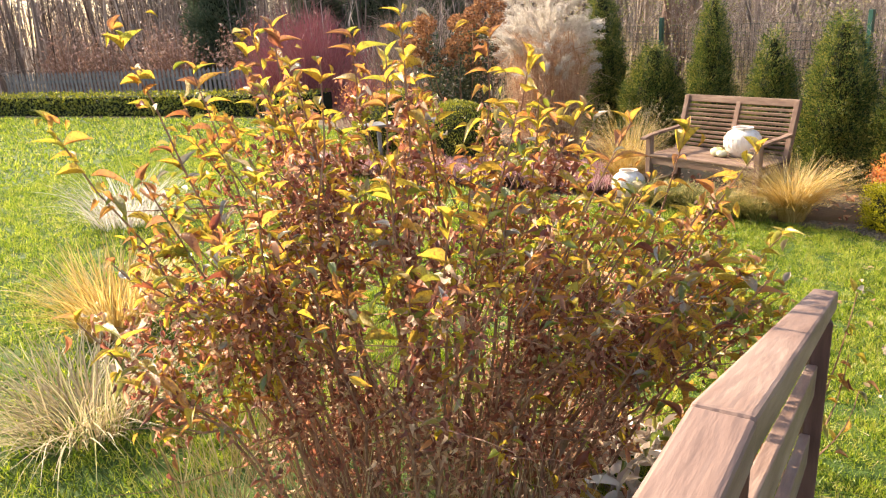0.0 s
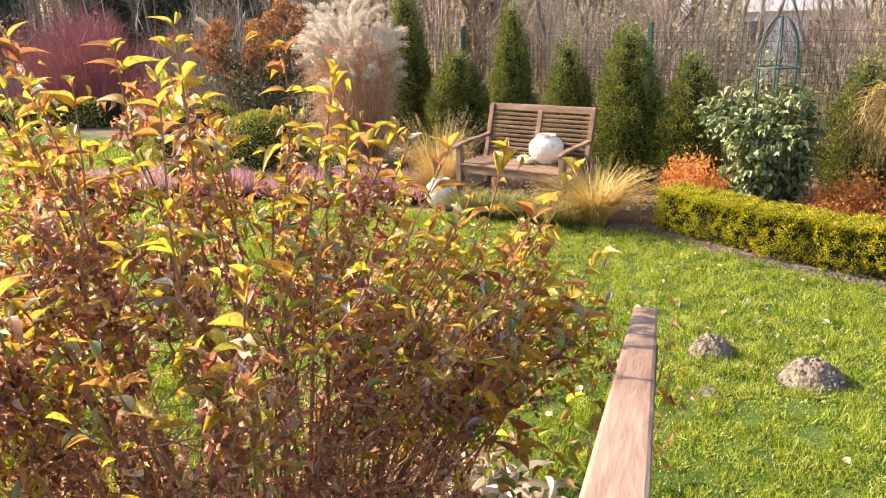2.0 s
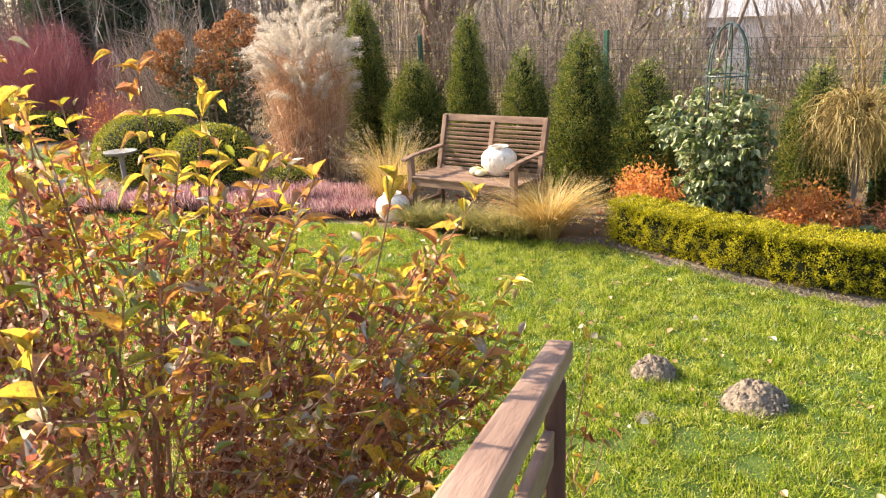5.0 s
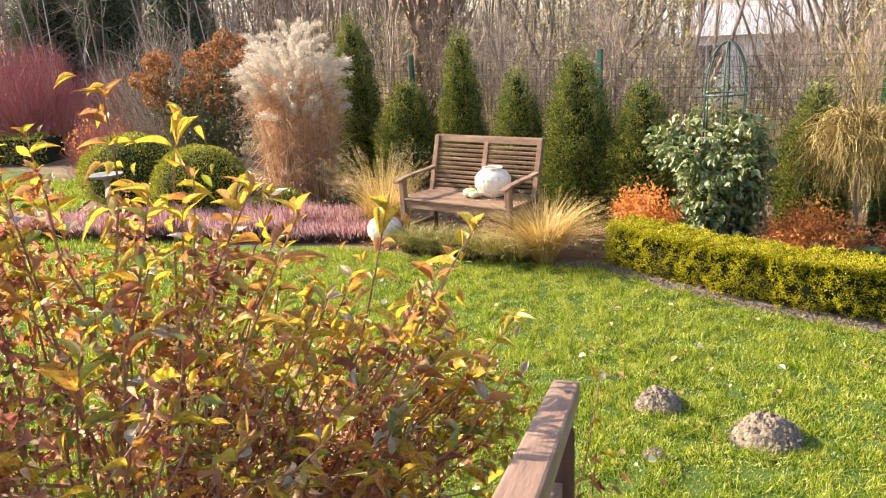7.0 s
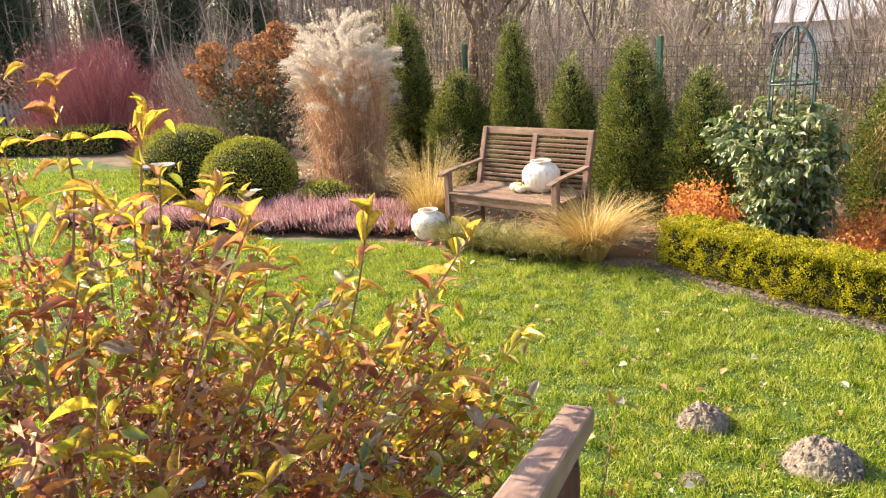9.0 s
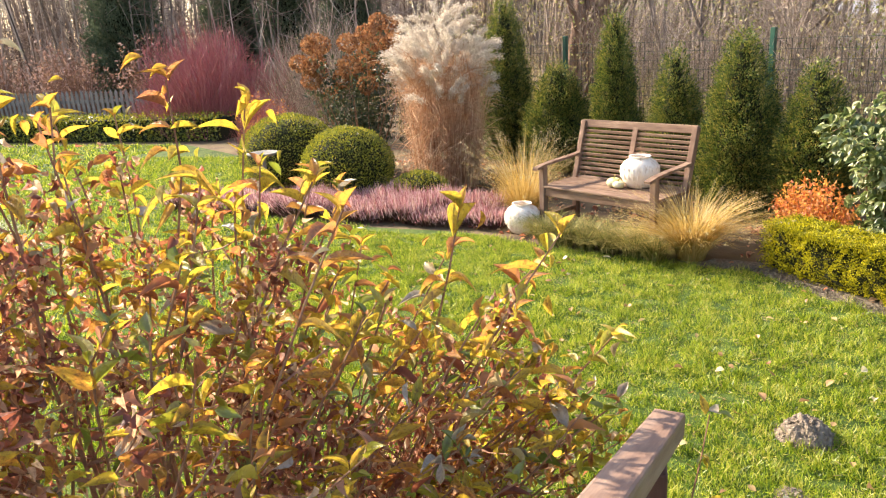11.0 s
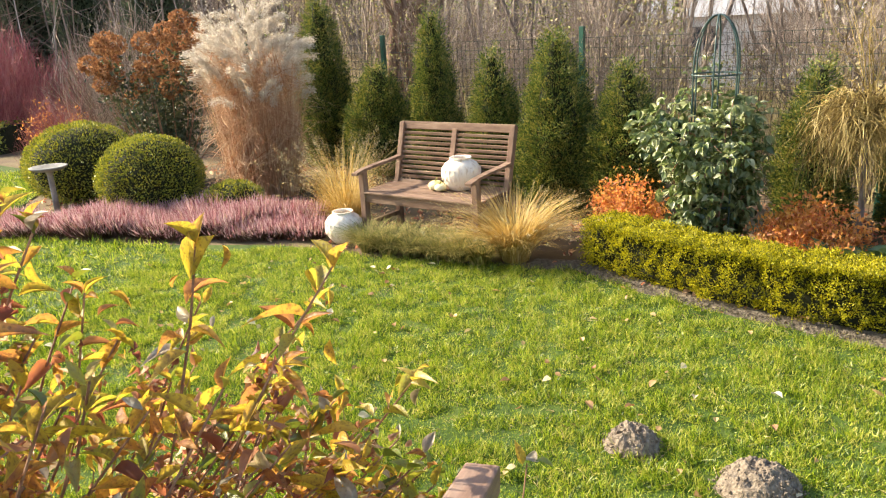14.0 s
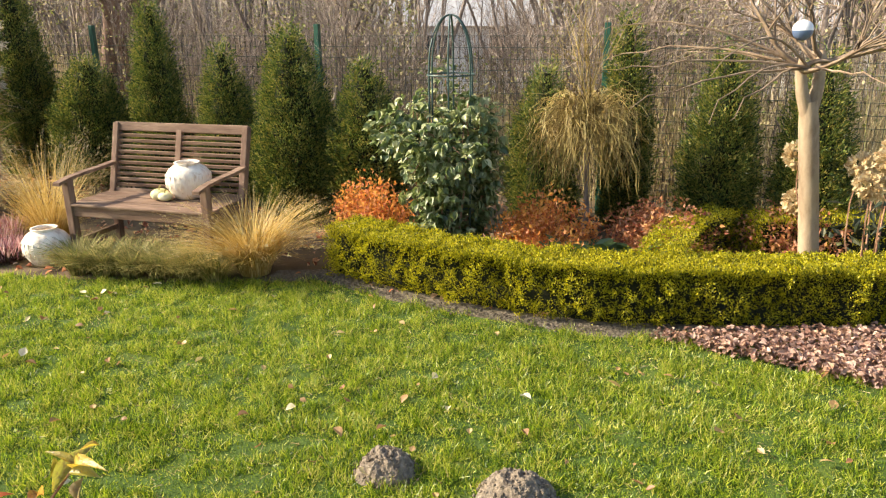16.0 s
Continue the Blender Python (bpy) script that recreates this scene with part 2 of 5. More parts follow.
M["bush_green"] = leaf_mat("green_grey_leaf", [(0.12, 0.17, 0.02), (0.24, 0.28, 0.03), (0.42, 0.4, 0.04), (0.4, 0.3, 0.2)], 0.45, 0.4, 0.08, blotch=35, spots=0.4)
M["bush_rust"] = leaf_mat("rust_red_leaf", [(0.2, 0.05, 0.03), (0.36, 0.12, 0.05), (0.55, 0.25, 0.07), (0.4, 0.2, 0.12)], 0.5, 0.5, 0.04, blotch=35, blotch_amount=0.6)
M["bush_grey"] = leaf_mat("silvery_leaf", [(0.2, 0.19, 0.13), (0.32, 0.29, 0.23), (0.44, 0.38, 0.32)], 0.4, 0.4, 0.09, blotch=35, spots=0.4)
M["pale_leaf"] = leaf_mat("pale_dry_leaf", [(0.45, 0.35, 0.26), (0.58, 0.48, 0.38), (0.66, 0.58, 0.48)], 0.35, 0.5, 0.1)
M["fallen"] = leaf_mat("fallen_leaf", [(0.3, 0.14, 0.05), (0.45, 0.27, 0.1), (0.55, 0.43, 0.24), (0.6, 0.55, 0.42)], 0.3, 0.5, 0.05)
M["mulch_leaf"] = leaf_mat("pinkish_dead_leaf", [(0.2, 0.1, 0.075), (0.34, 0.2, 0.15), (0.5, 0.34, 0.27), (0.42, 0.24, 0.14)], 0.3, 0.5, 0.05)
M["white_paint"] = solid_mat("white_render", [(0.68, 0.67, 0.64), (0.8, 0.79, 0.77)], 1.5, 0.8, 0.1, 20)
M["roof"] = solid_mat("grey_roof", [(0.3, 0.3, 0.31), (0.42, 0.42, 0.43)], 2, 0.7, 0.3, 15)
M["pane"] = solid_mat("window_pane", [(0.03, 0.035, 0.045), (0.06, 0.065, 0.08)], 1, 0.1, 0.0, 10, spec=0.6)
M["picket"] = solid_mat("grey_white_picket", [(0.17, 0.15, 0.13), (0.3, 0.27, 0.24)], 6, 0.8, 0.3, 40)
M["ball_white"] = solid_mat("white_glass", [(0.7, 0.72, 0.75), (0.82, 0.83, 0.85)], 8, 0.2, 0.0, 20, spec=0.6)
M["ball_blue"] = solid_mat("blue_glass", [(0.08, 0.12, 0.22), (0.14, 0.2, 0.32)], 8, 0.2, 0.0, 20, spec=0.6)
M["stone"] = solid_mat("grey_stone", [(0.16, 0.15, 0.14), (0.3, 0.29, 0.27)], 12, 0.9, 0.7, 40)


# ---- mesh helpers ----
def height(x, y):
    """Level garden; beyond its fence the land falls away gently."""
    d = np.maximum(0.0, 0.527 * np.asarray(x) + 0.85 * np.asarray(y) - 11.0)
    return -2.6 * (1 - np.exp(-d / 16.0))


def mesh_np(name, v, f, mat, smooth=False):
    me = bpy.data.meshes.new(name)
    v, f = np.asarray(v, np.float32), np.asarray(f, np.int32)
    me.vertices.add(len(v))
    me.vertices.foreach_set("co", v.ravel())
    k = f.shape[1]
    me.loops.add(f.size)
    me.loops.foreach_set("vertex_index", f.ravel())
    me.polygons.add(len(f))
    me.polygons.foreach_set("loop_start", np.arange(0, f.size, k, dtype=np.int32))
    me.polygons.foreach_set("use_smooth", np.full(len(f), smooth))
    me.update(calc_edges=True)
    me.validate()
    me.materials.append(mat)
    return me


def joined(parts):
    """Several (v, f) pairs with equal face size into one."""
    vs, fs, o = [], [], 0
    for v, f in parts:
        vs.append(v)
        fs.append(np.asarray(f) + o)
        o += len(v)
    return np.concatenate(vs), np.concatenate(fs)


def thing(name, x, y, z, label, category, group="", rz=0.0, kind=""):
    ob = new(name)
    ob.empty_display_size = 0.1
    ob.matrix_basis = pose(x, y, z, 0, 0, rz)
    return tagged(ob, label, category, group, kind)


def part_np(name, vf, mat, parent, label="", kind="", smooth=False):
    ob = new(name, mesh_np(name, *vf, mat, smooth))
    ob.parent = parent
    return tagged(ob, label, kind=kind)


def part(name, bm, mat, parent, label="", bevel=0.0, smooth=False):
    if bevel:
        bmesh.ops.bevel(bm, geom=[e for e in bm.edges if e.calc_face_angle(0) > 0.6], offset=bevel, segments=2, affect="EDGES", profile=0.5)
    me = bpy.data.meshes.new(name)
    bm.to_mesh(me)
    bm.free()
    for p in me.polygons:
        p.use_smooth = smooth
    me.materials.append(mat)
    ob = new(name, me)
    ob.parent = parent
    return tagged(ob, label)


def box_bm(sx, sy, sz, at=(0, 0, 0), turn=None):
    bm = bmesh.new()
    m = Matrix.Translation(at) @ (turn.to_4x4() if turn else Matrix()) @ Matrix.Diagonal((sx, sy, sz, 1))
    bmesh.ops.create_cube(bm, size=1.0, matrix=m)
    return bm


def frames(d, roll, steep=0.95):
    """Rotation matrices whose second column is d, turned about it by roll."""
    d = d / np.linalg.norm(d, axis=1, keepdims=True)
    up = np.where(np.abs(d[:, 2:3]) > steep, np.array([[1.0, 0, 0]]), np.array([[0, 0, 1.0]]))
    a = np.cross(d, up)
    a /= np.linalg.norm(a, axis=1, keepdims=True)
    b = np.cross(a, d)
    c, s = np.cos(roll)[:, None], np.sin(roll)[:, None]
    x, z = a * c + b * s, b * c - a * s
    return np.stack([x, d, z], axis=2)


def scatter(tv, tf, at, d, roll, size):
    """Copies of a template (its length along y) at points, along directions; size is n x 3."""
    tv, tf, at, size = np.asarray(tv, float), np.asarray(tf), np.asarray(at, float), np.asarray(size, float)
    r = frames(np.asarray(d, float), np.asarray(roll, float), 0.99999)
    v = np.einsum("nij,nkj->nki", r, tv[None] * size[:, None, :]) + at[:, None, :]
    f = tf[None] + (np.arange(len(at)) * len(tv))[:, None, None]
    return v.reshape(-1, 3), f.reshape(-1, tf.shape[1])


DIAMOND = (np.array([(0, 0, 0), (-0.5, 0.45, 0.12), (0, 1, -0.1), (0.5, 0.45, 0.12)]), np.array([(0, 2, 1), (0, 3, 2)]))
BLADE = (np.array([(-0.5, 0, 0), (0.5, 0, 0), (0, 1, 0)]), np.array([(0, 1, 2)]))


def arc_blade(n, droop):
    """A blade that starts along y and bends over towards z by droop, in quads."""
    v, f = [], []
    for i in range(n + 1):
        s = i / n
        w = 0.5 * (1 - s) ** 0.6 + 0.03
        v += [(-w, s * (1 - 0.25 * droop * s), droop * s ** 2.2), (w, s * (1 - 0.25 * droop * s), droop * s ** 2.2)]
    for i in range(n):
        a = 2 * i
        f.append((a, a + 1, a + 3, a + 2))
    return np.array(v), np.array(f)


def long_leaf(curl, fold):
    """A pointed leaf with a folded midrib and a drooping tip, in triangles."""
    v, f = [], []
    sect = [(0.0, 0.02), (0.1, 0.17), (0.25, 0.38), (0.42, 0.49), (0.6, 0.45), (0.76, 0.31), (0.9, 0.12)]
    for s, w in sect:
        z = -curl * s ** 2
        v += [(-w, s, z + fold * w), (0, s, z), (w, s, z + fold * w)]
    v.append((0, 1, -curl * 1.05))
    for i in range(len(sect) - 1):
        for j in (0, 1):
            a = 3 * i + j
            f += [(a, a + 1, a + 4), (a, a + 4, a + 3)]
    a = 3 * (len(sect) - 1)
    f += [(a, a + 1, a + 3), (a + 1, a + 2, a + 3)]
    return np.array(v), np.array(f)


def tube(pts, radii, sides=5):
    pts, radii = np.asarray(pts, float), np.asarray(radii, float)
    n = len(pts)
    d = np.gradient(pts, axis=0)
    r = frames(d, np.zeros(n))
    a = np.linspace(0, 2 * np.pi, sides, endpoint=False)
    ring = np.stack([np.cos(a), np.zeros(sides), np.sin(a)], axis=1)
    v = pts[:, None, :] + np.einsum("nij,kj->nki", r, ring) * radii[:, None, None]
    f = []
    for i in range(n - 1):
        for j in range(sides):
            k = (j + 1) % sides
            f.append((i * sides + j, i * sides + k, (i + 1) * sides + k, (i + 1) * sides + j))
    return v.reshape(-1, 3), np.array(f)


def unit(n, up=0.0, seed_rng=rng):
    d = seed_rng.normal(size=(n, 3))
    d[:, 2] += up
    return d / np.linalg.norm(d, axis=1, keepdims=True)


def tri(vf):
    v, f = vf
    return v, np.concatenate([f[:, [0, 1, 2]], f[:, [0, 2, 3]]])


def blob_bm(rx, ry, rz, at, rough=0.1, level=3, seed=0, freq=3.0):
    bm = bmesh.new()
    bmesh.ops.create_icosphere(bm, subdivisions=level, radius=1.0)
    for vert in bm.verts:
        k = 1 + rough * noise.noise(vert.co * freq + Vector((seed * 7.1, seed * 3.3, 0)))
        vert.co = Vector((vert.co.x * rx * k, vert.co.y * ry * k, vert.co.z * rz * k)) + Vector(at)
    return bm


# ---- ground ----
def ground():
    xs = np.concatenate([np.linspace(-400, -30, 12), np.linspace(-26, 30, 57), np.linspace(36, 400, 12)])
    ys = np.concatenate([np.linspace(-300, -8, 8), np.linspace(-6, 50, 57), np.linspace(58, 500, 12)])
    gx, gy = np.meshgrid(xs, ys)
    v = np.stack([gx, gy, height(gx, gy)], axis=2).reshape(-1, 3)
    w = len(xs)
    f = [(j * w + i, j * w + i + 1, (j + 1) * w + i + 1, (j + 1) * w + i) for j in range(len(ys) - 1) for i in range(w - 1)]
    ob = new("ground", mesh_np("ground", v, f, M["litter"], True))
    tagged(ob, "bare garden soil and leaf litter between the beds", "ground", kind="structure")


HEDGE_FRONT = [(0.93, 4.98), (1.25, 4.62), (1.62, 4.26), (2.0, 3.97), (2.36, 3.75), (2.95, 3.56), (3.7, 3.38), (4.6, 3.22), (5.6, 3.1)]


def lawn_far(x):
    """The far edge of the lawn: the heather bed, the bench and the box hedge."""
    hx, hy = zip(*([(-0.75, 5.36), (0.0, 5.12), (0.55, 5.0)] + [(a, b - 0.05) for a, b in HEDGE_FRONT]))
    right = np.interp(x, hx, hy)
    left = np.interp(x, [-30, -9, -6.6, -5.6, -5.2, -4.6, -2.5, -1.6, -0.75], [11.0, 11.0, 9.6, 8.2, 7.1, 6.1, 5.75, 5.72, 5.36])
    return np.where(x < -0.75, left, right)


def in_bush_bed(x, y):
    return ((x + 1.0) / 0.7) ** 2 + ((y - 0.5) / 0.55) ** 2 < 1


def lawn():
    xs = np.concatenate([np.linspace(-30, -9, 12), np.linspace(-8.5, 6, 70)])
    rows = 16
    v, f = [], []
    for x in xs:
        y1 = float(lawn_far(np.array([x]))[0])
        for j in range(rows):
            s = j / (rows - 1)
            y = -3.5 + (y1 + 3.5) * s
            v.append((x, y, 0.012 + 0.008 * noise.noise((x * 1.3, y * 1.3, 0))))
    for i in range(len(xs) - 1):
        for j in range(rows - 1):
            a = i * rows + j
            f.append((a, a + rows, a + rows + 1, a + 1))
    ob = new("lawn", mesh_np("lawn", v, f, M["turf"], True))
    tagged(ob, "sunlit green lawn with scattered fallen leaves", "lawn", kind="structure")
    # blades, denser where the walk passes nearest
    pieces = []
    for (x0, x1, y0, y1, per, lo, hi, w) in [(-2.6, 5.2, 0.6, 5.6, 18500, 0.018, 0.045, 0.0046), (-9, -2.6, -1.5, 9.6, 3200, 0.03, 0.065, 0.008), (-2.6, 2.5, -1.2, 0.6, 5000, 0.03, 0.06, 0.005), (-24, -9, 0.5, 11, 500, 0.04, 0.08, 0.02)]:
        n = int((x1 - x0) * (y1 - y0) * per)
        x, y = rng.uniform(x0, x1, n), rng.uniform(y0, y1, n)
        keep = (y < lawn_far(x) + rng.normal(0, 0.025, n)) & ~in_bush_bed(x, y)
        x, y = x[keep], y[keep]
        tall = np.array([1 + 0.45 * noise.noise((a * 2.3, b * 2.3, 0.0)) + 1.15 * noise.noise((a * 8, b * 8, 5.0)) for a, b in zip(x, y)])
        tall = np.clip(tall, 0.5, 1.7)
        thin = rng.uniform(0.3, 0.95, len(x)) < tall
        x, y, tall = x[thin], y[thin], tall[thin]
        n = len(x)
        d = unit(n, 1.15)
        d[:, 2] = np.abs(d[:, 2]) + 0.1
        size = np.stack([rng.uniform(0.7, 1.3, n) * w, rng.uniform(lo, hi, n) * tall * np.where(rng.uniform(0, 1, n) < 0.04, 1.5, 1.0), np.ones(n)], axis=1)
        pieces.append(scatter(*BLADE, np.stack([x, y, np.full(n, 0.012)], 1), d, rng.uniform(0, 6.28, n), size))
    n = 15000
    x, y = rng.uniform(-2.6, 5.0, n), rng.uniform(0.8, 5.5, n)
    ok = (y < lawn_far(x)) & (np.array([noise.noise((a * 2.6, b * 2.6, 3.0)) for a, b in zip(x, y)]) > rng.uniform(-0.3, 0.5, n))
    x, y = x[ok], y[ok]
    n = len(x)
    thatch = scatter(*BLADE, np.stack([x, y, rng.uniform(0.018, 0.036, n)], 1), unit(n) * (1, 1, 0.25), rng.uniform(0, 6.28, n), np.stack([rng.uniform(0.002, 0.0045, n), rng.uniform(0.025, 0.07, n), np.ones(n)], 1))
    tagged(new("dead_grass", mesh_np("dead_grass", *thatch, M["straw"])), "dry straw-coloured blades lying in the lawn", "grass", kind="stuff")
    blades = new("lawn_grass", mesh_np("lawn_grass", *joined(pieces), M["grass"]))
    tagged(blades, "short bright green lawn grass blades", "grass", kind="stuff")
    # gravelly edge before the hedge
    v, f = [], []
    edge = [(0.5, 5.06)] + HEDGE_FRONT
    for i, (x, y) in enumerate(edge):
        wob = 0.03 * math.sin(i * 2.1)
        v += [(x - 0.03, y - 0.055 + wob, 0.012), (x, y - 0.03, 0.024), (x + 0.1, y + 0.15, 0.024)]
    for i in range(len(edge) - 1):
        for j in (0, 1):
            a = 3 * i + j
            f.append((a, a + 3, a + 4, a + 1))
    tagged(new("bed_edge", mesh_np("bed_edge", v, f, M["gravel"], True)), "narrow pale gravel strip along the box hedge", "bed edge", kind="structure")
    n = 1700
    k = rng.uniform(0, len(edge) - 1.01, n)
    i = k.astype(int)
    p = np.array(edge)
    q = p[i] + (p[i + 1] - p[i]) * (k - i)[:, None] + rng.normal(0, 0.035, (n, 2)) + (0.0, -0.02)
    ico = np.array([(1, 0, 0), (-1, 0, 0), (0, 1, 0), (0, -1, 0), (0, 0, 1), (0, 0, -1)]) * 1.0
    icf = np.array([(0, 2, 4), (2, 1, 4), (1, 3, 4), (3, 0, 4), (2, 0, 5), (1, 2, 5), (3, 1, 5), (0, 3, 5)])
    s = rng.uniform(0.003, 0.01, (n, 3))
    pebbles = new("gravel", mesh_np("gravel", *scatter(ico, icf, np.column_stack([q, np.full(n, 0.03)]), unit(n), rng.uniform(0, 6, n), s), M["gravel"]))
    tagged(pebbles, "small pale pebbles along the lawn edge", "gravel", kind="stuff")


ground()
lawn()


# ---- boxwood ----
def box_hedge(front, width, tall, per_m, label):
    """A clipped low hedge along a front line, with a core coloured dark as shade and a skin of small leaves."""
    p = np.array(front, float)
    t = np.gradient(p, axis=0)
    t /= np.linalg.norm(t, axis=1, keepdims=True)
    nrm = np.stack([-t[:, 1], t[:, 0]], axis=1)
    hedge = thing("box_hedge", *front[0], 0, label, "hedge")
    o = np.array([*front[0], 0])
    # solid core, its near-black colour standing for shade behind the leaves
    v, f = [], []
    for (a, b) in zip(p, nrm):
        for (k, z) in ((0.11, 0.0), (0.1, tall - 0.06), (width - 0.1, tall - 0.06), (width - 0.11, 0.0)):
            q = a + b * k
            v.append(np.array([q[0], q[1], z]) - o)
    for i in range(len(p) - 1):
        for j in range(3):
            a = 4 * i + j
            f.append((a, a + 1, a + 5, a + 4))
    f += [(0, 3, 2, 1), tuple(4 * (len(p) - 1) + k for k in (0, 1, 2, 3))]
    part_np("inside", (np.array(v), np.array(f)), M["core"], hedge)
    seg = np.linalg.norm(np.diff(p, axis=0), axis=1)
    cum = np.concatenate([[0], np.cumsum(seg)])
    n = int(cum[-1] * per_m)
    s = rng.uniform(0, cum[-1], n)
    qx, qy = np.interp(s, cum, p[:, 0]), np.interp(s, cum, p[:, 1])
    nx, ny = np.interp(s, cum, nrm[:, 0]), np.interp(s, cum, nrm[:, 1])
    face = rng.choice(3, n, p=[0.36, 0.54, 0.10])
    u = rng.uniform(0, 1, n)
    wob = np.array([0.06 * noise.noise((a * 6.5, b * 1.3, 1.0)) + 0.05 * noise.noise((a * 17, b * 3.5, 4.0)) + 0.02 for a, b in zip(s, u)])
    k = np.where(face == 0, 0.012 + rng.normal(0, 0.016, n) + np.maximum(wob, -0.02) * 1.3, np.where(face == 1, u * width, width - 0.01 + rng.normal(0, 0.015, n)))
    z = np.where(face == 1, tall - 0.015 + rng.normal(0, 0.013, n) + wob * 0.5, 0.03 + u * (tall - 0.03))
    k = k + np.where((face == 0) & (u > 0.85), (u - 0.85) * 0.25, 0) + np.where((face == 0) & (u < 0.25), (0.25 - u) * 0.2, 0)
    at = np.stack([qx + nx * k, qy + ny * k, z], 1) - o
    clus = np.array([noise.noise((a * 24, b * 20, 9.0)) for a, b in zip(s, z)])
    gap = (face == 0) & (clus < rng.uniform(-0.45, 0.3, n)) & (z < tall - 0.07)
    at, d_face = at[~gap], face[~gap]
    nx, ny, face, n = nx[~gap], ny[~gap], d_face, int((~gap).sum())
    d = unit(n)
    d[:, 0] += np.where(face == 0, -nx, np.where(face == 2, nx, 0)) * 0.8
    d[:, 1] += np.where(face == 0, -ny, np.where(face == 2, ny, 0)) * 0.8
    d[:, 2] += np.where(face == 1, 1.2, 0.7)
    size = np.stack([rng.uniform(0.006, 0.010, n), rng.uniform(0.011, 0.019, n), np.full(n, 0.012)], 1)
    part_np("foliage", scatter(*DIAMOND, at, d, rng.uniform(0, 6.28, n), size), M["box_leaf"], hedge, kind="stuff")
    # cut end at the start
    n = 1500
    uu, zz = rng.uniform(0.0, width, n), rng.uniform(0.02, tall, n)
    at = np.stack([p[0, 0] + nrm[0, 0] * uu - t[0, 0] * 0.01, p[0, 1] + nrm[0, 1] * uu - t[0, 1] * 0.01, zz], 1) - o + rng.normal(0, 0.015, (n, 3))
    d = unit(n, 0.5) - np.array([t[0, 0], t[0, 1], 0]) * 0.8
    size = np.stack([rng.uniform(0.007, 0.012, n), rng.uniform(0.014, 0.026, n), np.full(n, 0.016)], 1)
    part_np("end_foliage", scatter(*DIAMOND, at, d, rng.uniform(0, 6.28, n), size), M["box_leaf"], hedge, kind="stuff")


box_hedge(HEDGE_FRONT, 0.33, 0.37, 38000, "low clipped boxwood hedge, bright yellow-green on top, bordering the lawn")
box_hedge([(3.05, 4.05), (3.45, 4.5), (3.9, 4.75)], 0.28, 0.36, 9000, "short clipped yellow-green boxwood hedge behind the lawn hedge")
box_hedge([(3.9, 4.5), (4.6, 4.3), (5.6, 4.1)], 0.3, 0.36, 7000, "clipped boxwood hedge behind the pale tree trunk")


def box_ball(x, y, r, rz, cz, label, n=15000):
    ball = thing("topiary_ball", x, y, 0, label, "topiary", "clipped box balls")
    # opaque filler blob, shade between the leaves painted as its dark colour
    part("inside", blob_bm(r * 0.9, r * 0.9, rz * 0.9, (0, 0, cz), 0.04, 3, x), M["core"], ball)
    d = unit(n)
    d = d[d[:, 2] * rz + cz > 0.0]
    n = len(d)
    lump = 1 + 0.03 * np.sin(d[:, 0] * 9 + x) * np.sin(d[:, 1] * 8) + rng.normal(0, 0.022, n)
    at = d * np.array([r, r, rz]) * lump[:, None] + (0, 0, cz)
    size = np.stack([rng.uniform(0.011, 0.018, n), rng.uniform(0.018, 0.036, n), np.full(n, 0.02)], 1)
    part_np("foliage", scatter(*DIAMOND, at, d * 0.9 + unit(n) * 0.9 + (0, 0, 0.3), rng.uniform(0, 6.28, n), size), M["ball_leaf"], ball, kind="stuff")
    return ball


box_ball(-3.45, 7.05, 0.52, 0.44, 0.37, "round clipped green box ball behind the heather")
box_ball(-4.72, 7.85, 0.62, 0.46, 0.42, "large round clipped box ball, yellowish on top")
box_ball(-2.45, 6.78, 0.31, 0.22, 0.14, "small low box mound behind the heather", 4500)


